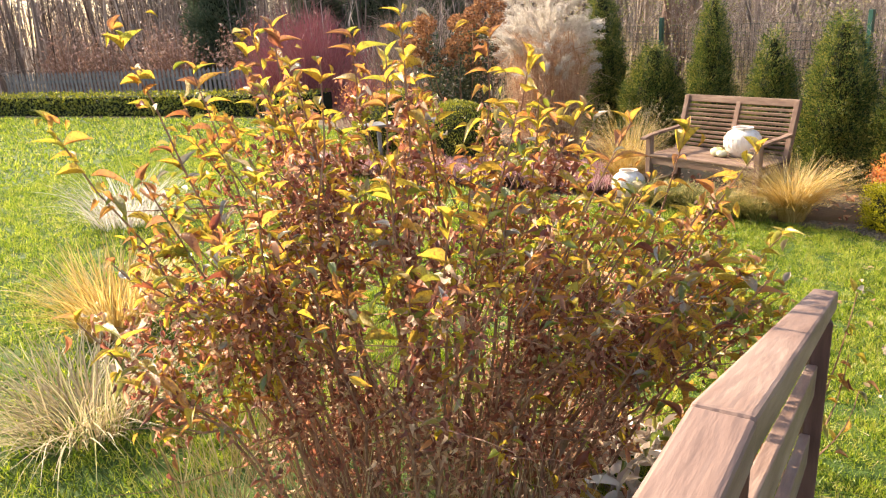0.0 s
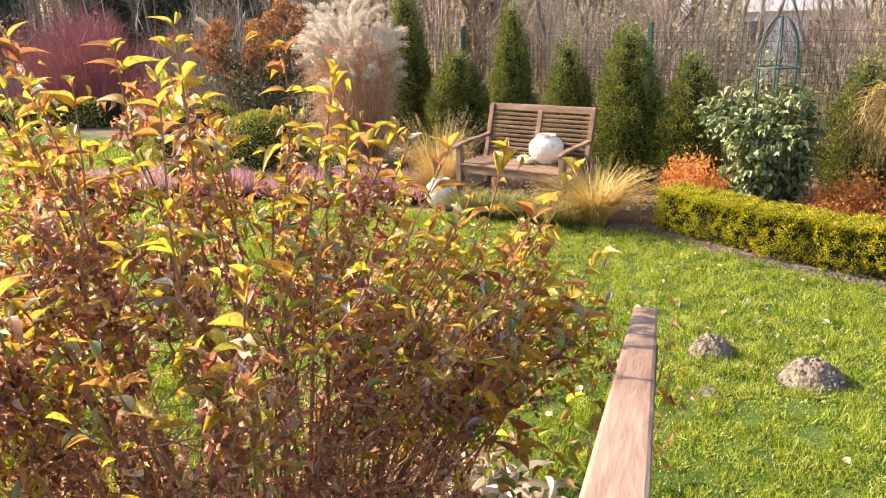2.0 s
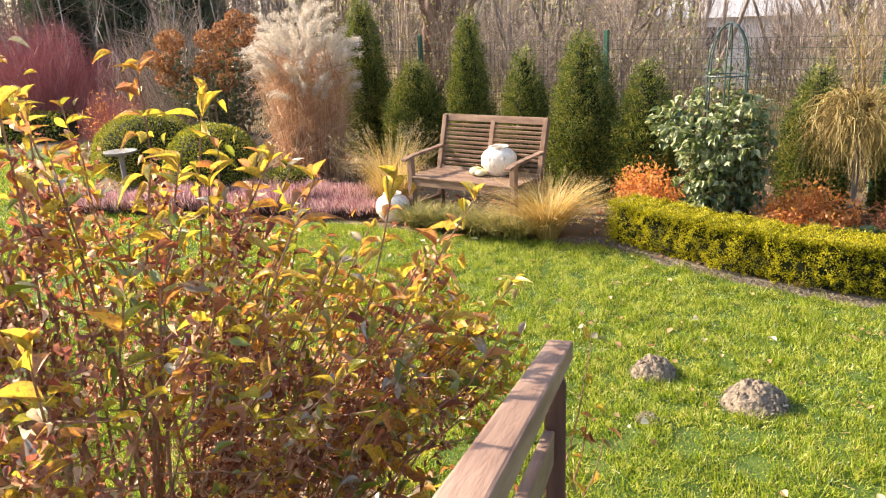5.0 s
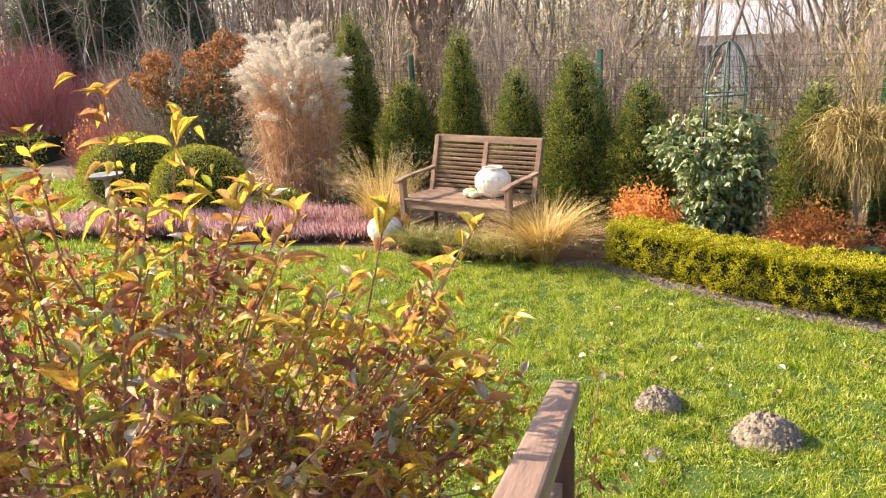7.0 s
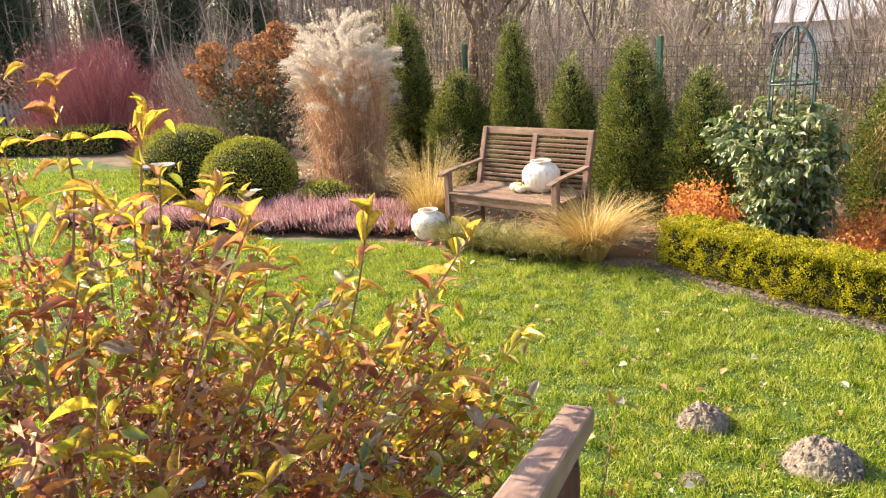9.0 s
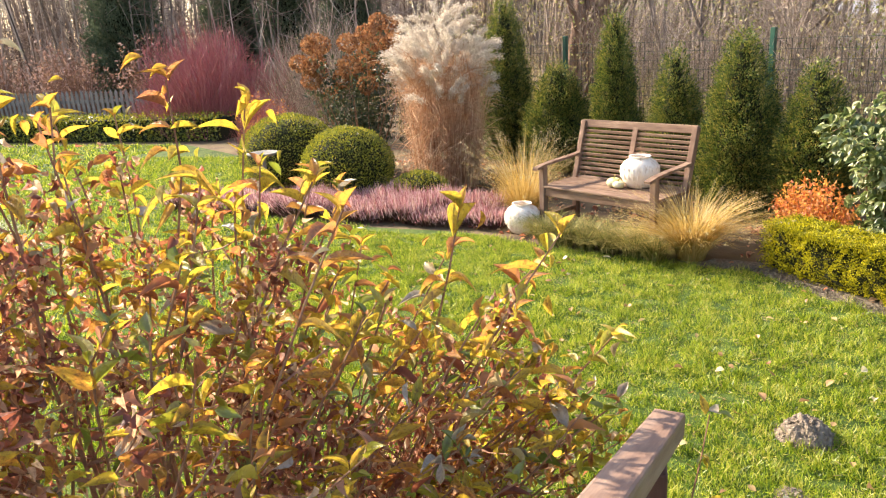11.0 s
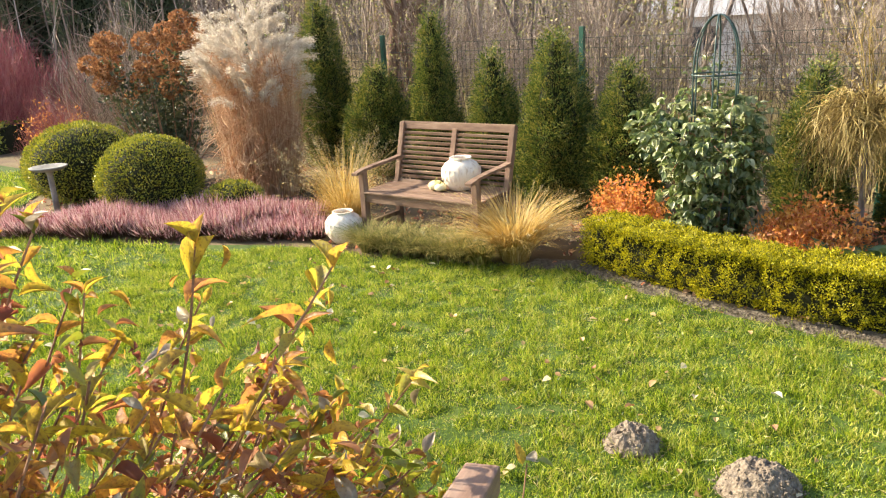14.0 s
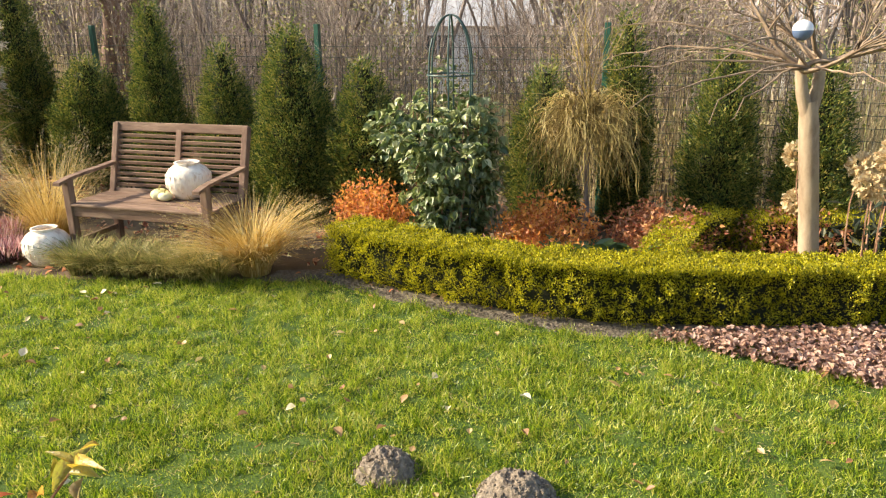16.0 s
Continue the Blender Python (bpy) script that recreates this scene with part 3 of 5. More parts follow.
# ---- conifers ----
def thuja(x, y, tall, r, label, mat="thuja", name="thuja", k=1.0, z0=0.0, group="row of columnar thujas"):
    """A column of overlapping flat sprays round a solid inside coloured dark as shade."""
    tree = thing(name, x, y, z0, label, "conifer", group)
    part_np("trunk", tri(tube([(0, 0, 0), (0.01, 0, tall * 0.5), (0, 0, tall * 0.9)], [r * 0.16, r * 0.1, 0.006], 6)), M["bark_brown"], tree)
    lean = rng.uniform(-0.03, 0.03, 2)
    prof = lambda s: r * 0.9 * np.minimum(1, 0.74 + 1.0 * s) * np.clip(1 - s ** 2.4, 0, 1) ** 0.9
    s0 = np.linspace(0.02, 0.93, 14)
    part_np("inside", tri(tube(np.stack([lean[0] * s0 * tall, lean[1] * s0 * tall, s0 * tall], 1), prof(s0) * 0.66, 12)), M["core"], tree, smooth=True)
    m = int(2300 * tall * r * 3.2 / k ** 2)
    s = 1 - np.sqrt(rng.uniform(0, 1, m)) * 0.99
    a = rng.uniform(0, 6.283, m)
    lump = np.array([noise.noise((math.cos(b) * 1.6 + x * 3, math.sin(b) * 1.6 + y, c * tall * 6.5 / k)) for b, c in zip(a, s)])
    rad = prof(s) * (0.96 + 0.42 * lump + rng.normal(0, 0.09, m)) + 0.006
    z = s * tall
    at = np.stack([np.cos(a) * rad + lean[0] * z, np.sin(a) * rad + lean[1] * z, z], 1)
    out = np.stack([np.cos(a), np.sin(a), np.zeros(m)], 1)
    d = out * rng.uniform(0.5, 1.1, (m, 1)) + (0, 0, 0.85) + rng.normal(0, 0.3, (m, 3))
    d /= np.linalg.norm(d, axis=1, keepdims=True)
    wide = np.cross(d, out + rng.normal(0, 0.4, (m, 3)))
    wide /= np.linalg.norm(wide, axis=1, keepdims=True)
    n = 13
    t = rng.uniform(-0.5, 1.0, (m, n, 1))
    w = rng.normal(0, 0.32, (m, n, 1)) * (1.1 - 0.7 * np.abs(t))
    L = rng.uniform(0.06, 0.12, (m, 1, 1)) * k
    p = (at[:, None, :] + d[:, None, :] * t * L + wide[:, None, :] * w * L).reshape(-1, 3)
    dd = (d[:, None, :] + wide[:, None, :] * w * 1.6).reshape(-1, 3) + rng.normal(0, 0.2, (m * n, 3))
    p[:, 2] = np.maximum(p[:, 2], 0.02)
    size = np.stack([rng.uniform(0.007, 0.013, m * n), rng.uniform(0.018, 0.036, m * n), np.full(m * n, 0.02)], 1) * k
    part_np("foliage", scatter(*DIAMOND, p, dd, rng.uniform(0, 6.28, m * n), size), M[mat], tree, kind="stuff")
    return tree


for (tx, ty, th, tr, tl) in [
    (-2.13, 9.44, 2.25, 0.34, "tall slim dark green thuja behind the plume grass"),
    (-1.32, 8.82, 1.35, 0.44, "broad low dark green thuja behind the bench"),
    (-0.55, 8.22, 1.98, 0.25, "tall slender pointed thuja behind the bench"),
    (0.19, 7.65, 1.5, 0.28, "short green thuja behind the bench"),
    (0.80, 6.80, 1.68, 0.37, "full columnar green thuja beside the bench"),
    (1.38, 6.50, 1.4, 0.31, "pointed olive-green thuja near the climbing rose"),
    (2.75, 5.80, 1.38, 0.27, "green thuja behind the climbing rose"),
    (3.45, 5.75, 1.8, 0.18, "thin tall thuja near the fence post"),
    (3.95, 5.20, 1.55, 0.255, "columnar green thuja by the wire fence"),
    (4.50, 4.85, 1.5, 0.25, "columnar green thuja behind the pale tree"),
]:
    thuja(tx, ty, th, tr, tl)


# ---- bench ----
def bench():
    b = thing("garden_bench", -0.376, 5.592, 0, "weathered brown slatted teak garden bench with curved armrests", "bench", rz=-27.5)
    w = 1.2
    tk, tu = M["teak"], M["teak_upright"]
    back = Euler((radians(-16), 0, 0)).to_matrix()
    for sx in (-w / 2 + 0.03, w / 2 - 0.03):
        part("front_leg", box_bm(0.055, 0.06, 0.61, (sx, 0.03, 0.305)), tu, b, bevel=0.006)
        bm = box_bm(0.05, 0.06, 0.44, (sx, 0.50, 0.22))
        part("rear_leg", bm, tu, b, bevel=0.006)
        bm = box_bm(0.05, 0.055, 0.58, (0, 0, 0.29))
        bmesh.ops.transform(bm, matrix=Matrix.Translation((sx, 0.49, 0.38)) @ back.to_4x4(), verts=bm.verts)
        part("back_post", bm, tu, b, bevel=0.006)
        # curved armrest
        pts = [(sx, -0.08, 0.594), (sx, 0.04, 0.616), (sx, 0.2, 0.628), (sx, 0.38, 0.634), (sx, 0.57, 0.648)]
        bm = bmesh.new()
        rows = []
        for (px, py, pz) in pts:
            rows.append([bm.verts.new((px + dx, py, pz + dz)) for dx, dz in ((-0.028, -0.011), (0.028, -0.011), (0.028, 0.011), (-0.028, 0.011))])
        for r0, r1 in zip(rows, rows[1:]):
            for k in range(4):
                bm.faces.new((r0[k], r0[(k + 1) % 4], r1[(k + 1) % 4], r1[k]))
        bm.faces.new(rows[0][::-1])
        bm.faces.new(rows[-1])
        part("armrest", bm, tk, b, bevel=0.006)
        part("side_rail", box_bm(0.03, 0.44, 0.06, (sx, 0.27, 0.37)), tk, b, bevel=0.004)
        part("stretcher", box_bm(0.028, 0.44, 0.04, (sx, 0.27, 0.14)), tk, b, bevel=0.004)
    part("front_rail", box_bm(w - 0.06, 0.028, 0.075, (0, 0.03, 0.375)), tk, b, bevel=0.005)
    part("rear_rail", box_bm(w - 0.06, 0.028, 0.07, (0, 0.5, 0.37)), tk, b, bevel=0.005)
    for i in range(6):
        part("seat_slat", box_bm(w - 0.02 if i else w, 0.068, 0.02, (0, 0.035 + i * 0.079, 0.424 - 0.003 * (i % 2))), tk, b, bevel=0.005)
    for s, hgt in ((0.045, 0.055), (0.555, 0.07)):
        bm = box_bm(w - 0.1 if s < 0.5 else w - 0.02, 0.03, hgt)
        bmesh.ops.transform(bm, matrix=Matrix.Translation((0, 0.49, 0.38)) @ back.to_4x4() @ Matrix.Translation((0, 0, s)), verts=bm.verts)
        part("back_rail", bm, tk, b, bevel=0.006)
    for i in range(10):
        bm = box_bm(w - 0.11, 0.014, 0.026, turn=Euler((radians(25), 0, 0)).to_matrix())
        bmesh.ops.transform(bm, matrix=Matrix.Translation((0, 0.49, 0.38)) @ back.to_4x4() @ Matrix.Translation((0, 0, 0.1 + i * 0.043)), verts=bm.verts)
        part("back_slat", bm, tk, b, bevel=0.003)
    bm = box_bm(0.05, 0.034, 0.5)
    bmesh.ops.transform(bm, matrix=Matrix.Translation((0, 0.488, 0.38)) @ back.to_4x4() @ Matrix.Translation((0, 0, 0.29)), verts=bm.verts)
    part("centre_post", bm, tu, b, bevel=0.004)
    return b


bench()


def turned(profile, sides=40, ribs=0, depth=0.0):
    """A turned shape about z from (radius, height) pairs."""
    bm = bmesh.new()
    rings = []
    for r, z in profile:
        rings.append([bm.verts.new((r * (1 + depth * abs(math.sin(ribs * a / 2))) * math.cos(a), r * (1 + depth * abs(math.sin(ribs * a / 2))) * math.sin(a), z)) for a in (2 * math.pi * k / sides for k in range(sides))])
    for a, b in zip(rings, rings[1:]):
        for k in range(sides):
            bm.faces.new((a[k], a[(k + 1) % sides], b[(k + 1) % sides], b[k]))
    bm.faces.new(rings[0][::-1])
    return bm


def vase(x, y, z, r, tall, label, tilt=0.0):
    p = thing("ceramic_vase", x, y, z, label, "vase", "white ceramic vases")
    prof = [(0.5, 0), (0.62, 0.02), (0.84, 0.2), (0.97, 0.4), (1.0, 0.52), (0.95, 0.68), (0.8, 0.82), (0.6, 0.9), (0.52, 0.925), (0.5, 0.95), (0.56, 0.985), (0.55, 1.0), (0.48, 0.995), (0.44, 0.95), (0.5, 0.88), (0.7, 0.75), (0.6, 0.3), (0.1, 0.1)]
    part("body", turned([(a * r, b * tall) for a, b in prof], 44), M["glaze"], p, smooth=True)
    n = 24
    bm = bmesh.new()
    for k in range(n):
        a = 2 * math.pi * k / n
        for (s0, s1) in ((0.3, 0.75),):
            m = pose(math.cos(a) * r * 0.972, math.sin(a) * r * 0.972, tall * 0.5, 0, 0, math.degrees(a))
            bmesh.ops.create_cube(bm, size=1, matrix=m @ Matrix.Diagonal((0.008, 0.006, tall * 0.36, 1)))
    part("ribbing", bm, M["glaze"], p, bevel=0.002)
    p.rotation_euler = (radians(tilt), 0, 0)
    return p


vase(-0.02, 5.86, 0.435, 0.168, 0.27, "round white crackle-glazed ceramic vase standing on the bench seat")
vase(-1.06, 5.83, 0.0, 0.166, 0.275, "round white crackle-glazed ceramic vase standing beside the heather", 0)


def gourd(x, y, z, r, label):
    g = thing("ornamental_gourd", x, y, z, label, "gourd", "gourds on the bench")
    bm = turned([(0.2 * r, 0.0), (0.75 * r, 0.12 * r), (r, 0.55 * r), (0.92 * r, 0.95 * r), (0.5 * r, 1.25 * r), (0.15 * r, 1.2 * r)], 32, 10, 0.08)
    part("skin", bm, M["gourd"], g, smooth=True)
    part_np("stalk", tri(tube([(0, 0, 1.15 * r), (0.02 * r, 0, 1.45 * r), (0.2 * r, 0, 1.7 * r)], [0.16 * r, 0.11 * r, 0.13 * r], 6)), M["sedge"], g)


gourd(-0.235, 5.84, 0.435, 0.062, "small pale yellow ribbed gourd on the bench seat")
gourd(-0.19, 5.79, 0.435, 0.05, "small greenish striped gourd on the bench seat")


# ---- railing ----
def railing():
    """A handrail that slopes down beside the steps and runs level along the landing above them."""
    a, k, e = Vector((0.511, 1.245, 0.838)), Vector((0.291, -0.65, 1.350)), Vector((0.225, -1.08, 1.350))
    r = thing("handrail", a.x, a.y, 0, "brown-stained weathered wooden handrail sloping down beside the bush", "railing")
    o = Vector((a.x, a.y, 0))

    def beam(name, p, q, drop, w, h, bev, tone="rail"):
        d = q - p
        bm = box_bm(w, d.length, h)
        ob = part(name, bm, M[tone], r, bevel=bev)
        ob.matrix_basis = Matrix.Translation((p + q) / 2 - o - Vector((0, 0, drop))) @ Euler((math.atan2(d.z, math.hypot(d.x, d.y)), 0, math.atan2(-d.x, d.y))).to_matrix().to_4x4()

    s = (k - a).normalized()
    beam("top_rail", a, k + s * 0.004, 0.034, 0.083, 0.068, 0.008)
    beam("top_rail", k - s * 0.006, e, 0.0365, 0.085, 0.068, 0.008)
    for drop in (0.29, 0.55):
        beam("lower_rail", a + s * 0.33, k, drop, 0.034, 0.105, 0.005)
        beam("lower_rail", k, e, drop, 0.034, 0.105, 0.005)
    for p, side in ((a + s * 0.27, 0.012), (k - s * 0.05, 0.0), (e + Vector((0.01, 0.06, 0)), 0.0)):
        q, tall = p - o, p.z - 0.075
        part("post", box_bm(0.06, 0.07, tall, (q.x + side, q.y, tall / 2), Euler((0, 0, 0.11)).to_matrix()), M["rail_post"], r, bevel=0.006)


railing()


# ---- grasses ----
def tussock(name, x, y, n, tall, spread, mat, label, droop=(0.25, 0.7), w=0.006, up=1.4, category="ornamental grass", group="", r0=0.1, shortest=0.55, seeds=0):
    g = thing(name, x, y, 0, label, category, group)
    pieces = []
    for dr in np.linspace(*droop, 4):
        m = n // 4
        tv, tf = arc_blade(5, dr)
        a = rng.uniform(0, 6.283, m)
        rr = r0 * np.sqrt(rng.uniform(0, 1, m))
        at = np.stack([np.cos(a) * rr, np.sin(a) * rr, np.zeros(m)], 1)
        o = a + rng.normal(0, 0.5, m)
        k = rng.uniform(0.1, 1.0, m) * spread
        d = np.stack([np.cos(o) * k, np.sin(o) * k, np.full(m, up)], 1)
        ln = rng.uniform(shortest, 1.0, m) * tall
        # z column of the frame must point outwards so that the blade droops outwards and down
        roll = np.full(m, np.pi) + rng.normal(0, 0.35, m)
        pieces.append(scatter(tv, tf, at, d, roll, np.stack([rng.uniform(0.6, 1.3, m) * w, ln, ln], 1)))
    v, f = joined(pieces)
    v[:, 2] = np.maximum(v[:, 2], 0.004)
    part_np("grass_blade_mass", (v, f), M[mat], g, kind="stuff")
    if seeds:
        k = v.reshape(-1, 12, 3)
        k = k[rng.permutation(len(k))[:seeds]]
        tip, way = k[:, 10], k[:, 10] - k[:, 7]
        way = way / np.linalg.norm(way, axis=1, keepdims=True)
        m = 14
        u = rng.uniform(-0.13, 0.02, (seeds, m, 1))
        at = (tip[:, None] + way[:, None] * u).reshape(-1, 3) + rng.normal(0, 0.005, (seeds * m, 3))
        dd = np.repeat(way, m, axis=0) + rng.normal(0, 0.6, (seeds * m, 3))
        part_np("seed_heads", scatter(*DIAMOND, at, dd, rng.uniform(0, 6.28, seeds * m), np.stack([np.full(seeds * m, 0.005), rng.uniform(0.012, 0.026, seeds * m), np.full(seeds * m, 0.01)], 1)), M["reed"], g, "pale feathery seed heads", kind="stuff")
    return g


def plume_grass():
    g = thing("plume_grass", -2.46, 7.75, 0, "tall rust-coloured miscanthus grass with silvery feathery plumes", "ornamental grass")
    stalks, hanging, plume = [], [], []
    tv, tf = arc_blade(5, 0.12)
    m = 900
    a, rr = rng.uniform(0, 6.283, m), 0.36 * np.sqrt(rng.uniform(0, 1, m))
    at = np.stack([np.cos(a) * rr, np.sin(a) * rr, np.zeros(m)], 1)
    d = np.stack([np.cos(a) * rr * 0.3, np.sin(a) * rr * 0.3, np.ones(m)], 1) + rng.normal(0, 0.05, (m, 3))
    ln = rng.uniform(1.0, 1.75, m)
    stalks.append(scatter(tv, tf, at, d, rng.uniform(0, 6.28, m), np.stack([np.full(m, 0.007), ln, ln], 1)))
    # withered leaves hang over the stalks in all directions
    for droop in (0.3, 0.6, 0.95):
        tv, tf = arc_blade(5, droop)
        m = 1050
        a, rr = rng.uniform(0, 6.283, m), rng.uniform(0.16, 0.47, m)
        z = rng.uniform(0.15, 1.5, m)
        at = np.stack([np.cos(a) * rr, np.sin(a) * rr, z], 1)
        d = np.stack([np.cos(a), np.sin(a), np.zeros(m)], 1) * rng.uniform(0, 0.5, (m, 1)) + (0, 0, 0.4) + rng.normal(0, 0.5, (m, 3))
        ln = rng.uniform(0.16, 0.5, m)
        hanging.append(scatter(tv, tf, at, d, np.pi + rng.normal(0, 0.7, m), np.stack([rng.uniform(0.005, 0.011, m), ln, ln], 1)))
    v, f = joined(stalks + hanging)
    v[:, 2] = np.maximum(v[:, 2], 0.004)
    part_np("grass_blade_mass", (v, f), M["plume_blade"], g, kind="stuff")
    for i in range(120):
        a, k = rng.uniform(0, 6.283), math.sqrt(rng.uniform(0, 1))
        foot = np.array([math.cos(a) * k * 0.55, math.sin(a) * k * 0.55, rng.uniform(1.22, 1.98) - 0.3 * k * k])
        way = np.array([math.cos(a) * (0.1 + 0.3 * k), math.sin(a) * (0.1 + 0.3 * k), 0.9]) + rng.normal(0, 0.13, 3)
        L = rng.uniform(0.24, 0.38)
        m = 330
        u = rng.uniform(0, 1, m)
        at = foot + u[:, None] * way * L + np.stack([np.cos(a) * u ** 2 * 0.1, np.sin(a) * u ** 2 * 0.1, -0.13 * u ** 2.3], 1) + rng.normal(0, 0.018, (m, 3))
        dd = way * 0.8 + np.stack([np.cos(a) * u * 0.5, np.sin(a) * u * 0.5, -0.8 * u], 1) + rng.normal(0, 0.42, (m, 3))
        plume.append(scatter(*DIAMOND, at, dd, rng.uniform(0, 6.28, m), np.stack([rng.uniform(0.004, 0.007, m), rng.uniform(0.028, 0.062, m) * (1.1 - 0.4 * u), np.full(m, 0.02)], 1)))
    part_np("plume_mass", joined(plume), M["plume"], g, "feathery silver seed heads", kind="stuff")


plume_grass()
tussock("golden_grass", -1.22, 6.5, 520, 0.98, 0.75, "gold_blade", "golden fountain grass with thin seed stalks beside the bench", (0.08, 0.6), 0.0045, 1.35, seeds=230)
tussock("golden_grass", -1.2, 6.46, 700, 0.42, 0.7, "gold_blade", "short golden grass at the foot of the fountain grass", (0.3, 0.9), 0.006, 1.4)
tussock("golden_grass", 0.44, 5.24, 1500, 0.68, 0.45, "gold_blade", "drooping straw-coloured grass clump beside the bench", (0.4, 1.0), 0.0065, 1.5, r0=0.1, seeds=160)
for (sx, sy) in [(-0.78, 5.54), (-0.6, 5.45), (-0.4, 5.38), (-0.2, 5.3), (0.0, 5.22), (0.17, 5.14)]:
    tussock("sedge_tuft", sx, sy, 620, 0.34, 0.45, "sedge", "low drooping olive-green sedge tuft under the bench", (0.55, 1.0), 0.0075, 1.5, r0=0.07, group="sedge row under the bench")
tussock("pale_grass", -5.7, 3.7, 380, 0.85, 1.0, "plume", "pale fluffy ornamental grass in the lawn, glowing in the sun", (0.3, 0.8), 0.007, 1.1, r0=0.3)
tussock("golden_grass", -3.5, 1.55, 620, 0.75, 0.8, "gold_blade", "golden dry grass behind the autumn bush", (0.2, 0.6), 0.009, 1.2, r0=0.2)
tussock("straw_grass", -2.75, 0.65, 520, 0.6, 1.0, "reed", "straggly straw-coloured grass beside the autumn bush", (0.2, 0.7), 0.008, 1.0, r0=0.3)



def heather(x, y, r, label):
    h = thing("heather", x, y, 0, label, "heather", "heather row")
    grow_by = rng.uniform(0.7, 1.25)
    for nm, mat, n, lo, hi, w in (("foliage", "heather_dark", 800, 0.1, 0.2, 0.009), ("bloom", "heather", 900, 0.1, 0.28, 0.0075)):
        a, rr = rng.uniform(0, 6.283, n), r * np.sqrt(rng.uniform(0, 1, n))
        at = np.stack([np.cos(a) * rr, np.sin(a) * rr, np.zeros(n)], 1)
        d = np.stack([np.cos(a) * rr * 0.6, np.sin(a) * rr * 0.6, np.full(n, 0.5)], 1) + rng.normal(0, 0.14, (n, 3))
        ln = rng.uniform(lo, hi, n) * grow_by
        if nm == "bloom":
            at = at + d / np.linalg.norm(d, axis=1, keepdims=True) * (ln * 0.45)[:, None]
            ln = ln * 0.55
        part_np(nm, scatter(*DIAMOND, at, d, rng.uniform(0, 6.28, n), np.stack([np.full(n, w) * rng.uniform(0.7, 1.4, n), ln, np.full(n, 0.02)], 1)), M[mat], h, kind="stuff")


for i in range(19):
    hx = -1.42 - i * 0.21
    heather(hx, 6.02 + 0.05 * math.sin(i * 1.7) + 0.018 * i, 0.2, "low bushy heather in faded pink flower at the lawn edge")
for i in range(11):
    heather(-1.6 - i * 0.25, 6.36 + 0.05 * math.sin(i * 2.3) + 0.02 * i, 0.2, "low bushy heather in faded pink flower at the lawn edge")


# ---- bare trees and shrubs ----
def grow(tubes, twigs, p, d, length, r, depth, spread, up, r_rng, wig=0.12):
    n = 4
    pts, radii = [np.array(p)], [r]
    d = np.array(d) / np.linalg.norm(d)
    for i in range(n):
        d = d + r_rng.normal(0, wig, 3) + np.array([0, 0, up * 0.08])
        d = d / np.linalg.norm(d)
        pts.append(pts[-1] + d * length / n)
        radii.append(r * (1 - 0.45 * (i + 1) / n))
    tubes.append(tri(tube(pts, radii, 6 if r > 0.03 else 3)))
    if depth == 0:
        for k in range(3):
            q = pts[r_rng.integers(1, n + 1)]
            twigs.append((q, d + r_rng.normal(0, 0.5, 3), length * r_rng.uniform(0.5, 0.9)))
        return
    for k in range(r_rng.integers(2, 4)):
        i = r_rng.integers(2, n + 1)
        nd = d + r_rng.normal(0, spread, 3) + np.array([0, 0, up * 0.2])
        grow(tubes, twigs, pts[i], nd, length * r_rng.uniform(0.6, 0.82), radii[i] * 0.68, depth - 1, spread, up, r_rng, wig)
    grow(tubes, twigs, pts[-1], d, length * 0.8, radii[-1] * 0.9, depth - 1, spread, up, r_rng, wig)


TWIG = (np.array([(-0.5, 0, 0), (0.5, 0, 0), (0.12, 1, 0.06), (-0.12, 1, 0.06), (0, 0, 0.5), (0, 1, 0.2)]), np.array([(0, 1, 2), (0, 2, 3), (1, 4, 5), (1, 5, 2), (4, 0, 3), (4, 3, 5)]))


def bare_tree(name, label, category, stems, length, r, depth, spread, up, seed, bark, at, group="", twig_w=0.006, wig=0.12):
    g = np.random.default_rng(seed)
    tree = thing(name, at[0], at[1], at[2], label, category, group)
    tubes, twigs = [], []
    for i in range(stems):
        a = g.uniform(0, 6.283)
        k = 0.0 if stems == 1 else 0.28
        grow(tubes, twigs, (0.09 * math.cos(a) * (stems > 1), 0.09 * math.sin(a) * (stems > 1), -0.05), (k * math.cos(a), k * math.sin(a), 1.0), length * g.uniform(0.8, 1.1), r * g.uniform(0.8, 1.1), depth, spread, up, g, wig)
        if stems < 5:
            part_np("trunk", joined(tubes), M[bark], tree, smooth=True, kind="stuff")
            tubes = []
    if tubes:
        part_np("branchwork", joined(tubes), M[bark], tree, smooth=True, kind="stuff")
    p, d, ln = (np.array(k) for k in zip(*twigs))
    n = len(p)
    part_np("twig_spray", scatter(*TWIG, p, d, g.uniform(0, 6, n), np.stack([np.full(n, twig_w), ln, np.full(n, twig_w)], 1)), M["twig"], tree, kind="stuff")
    return tree


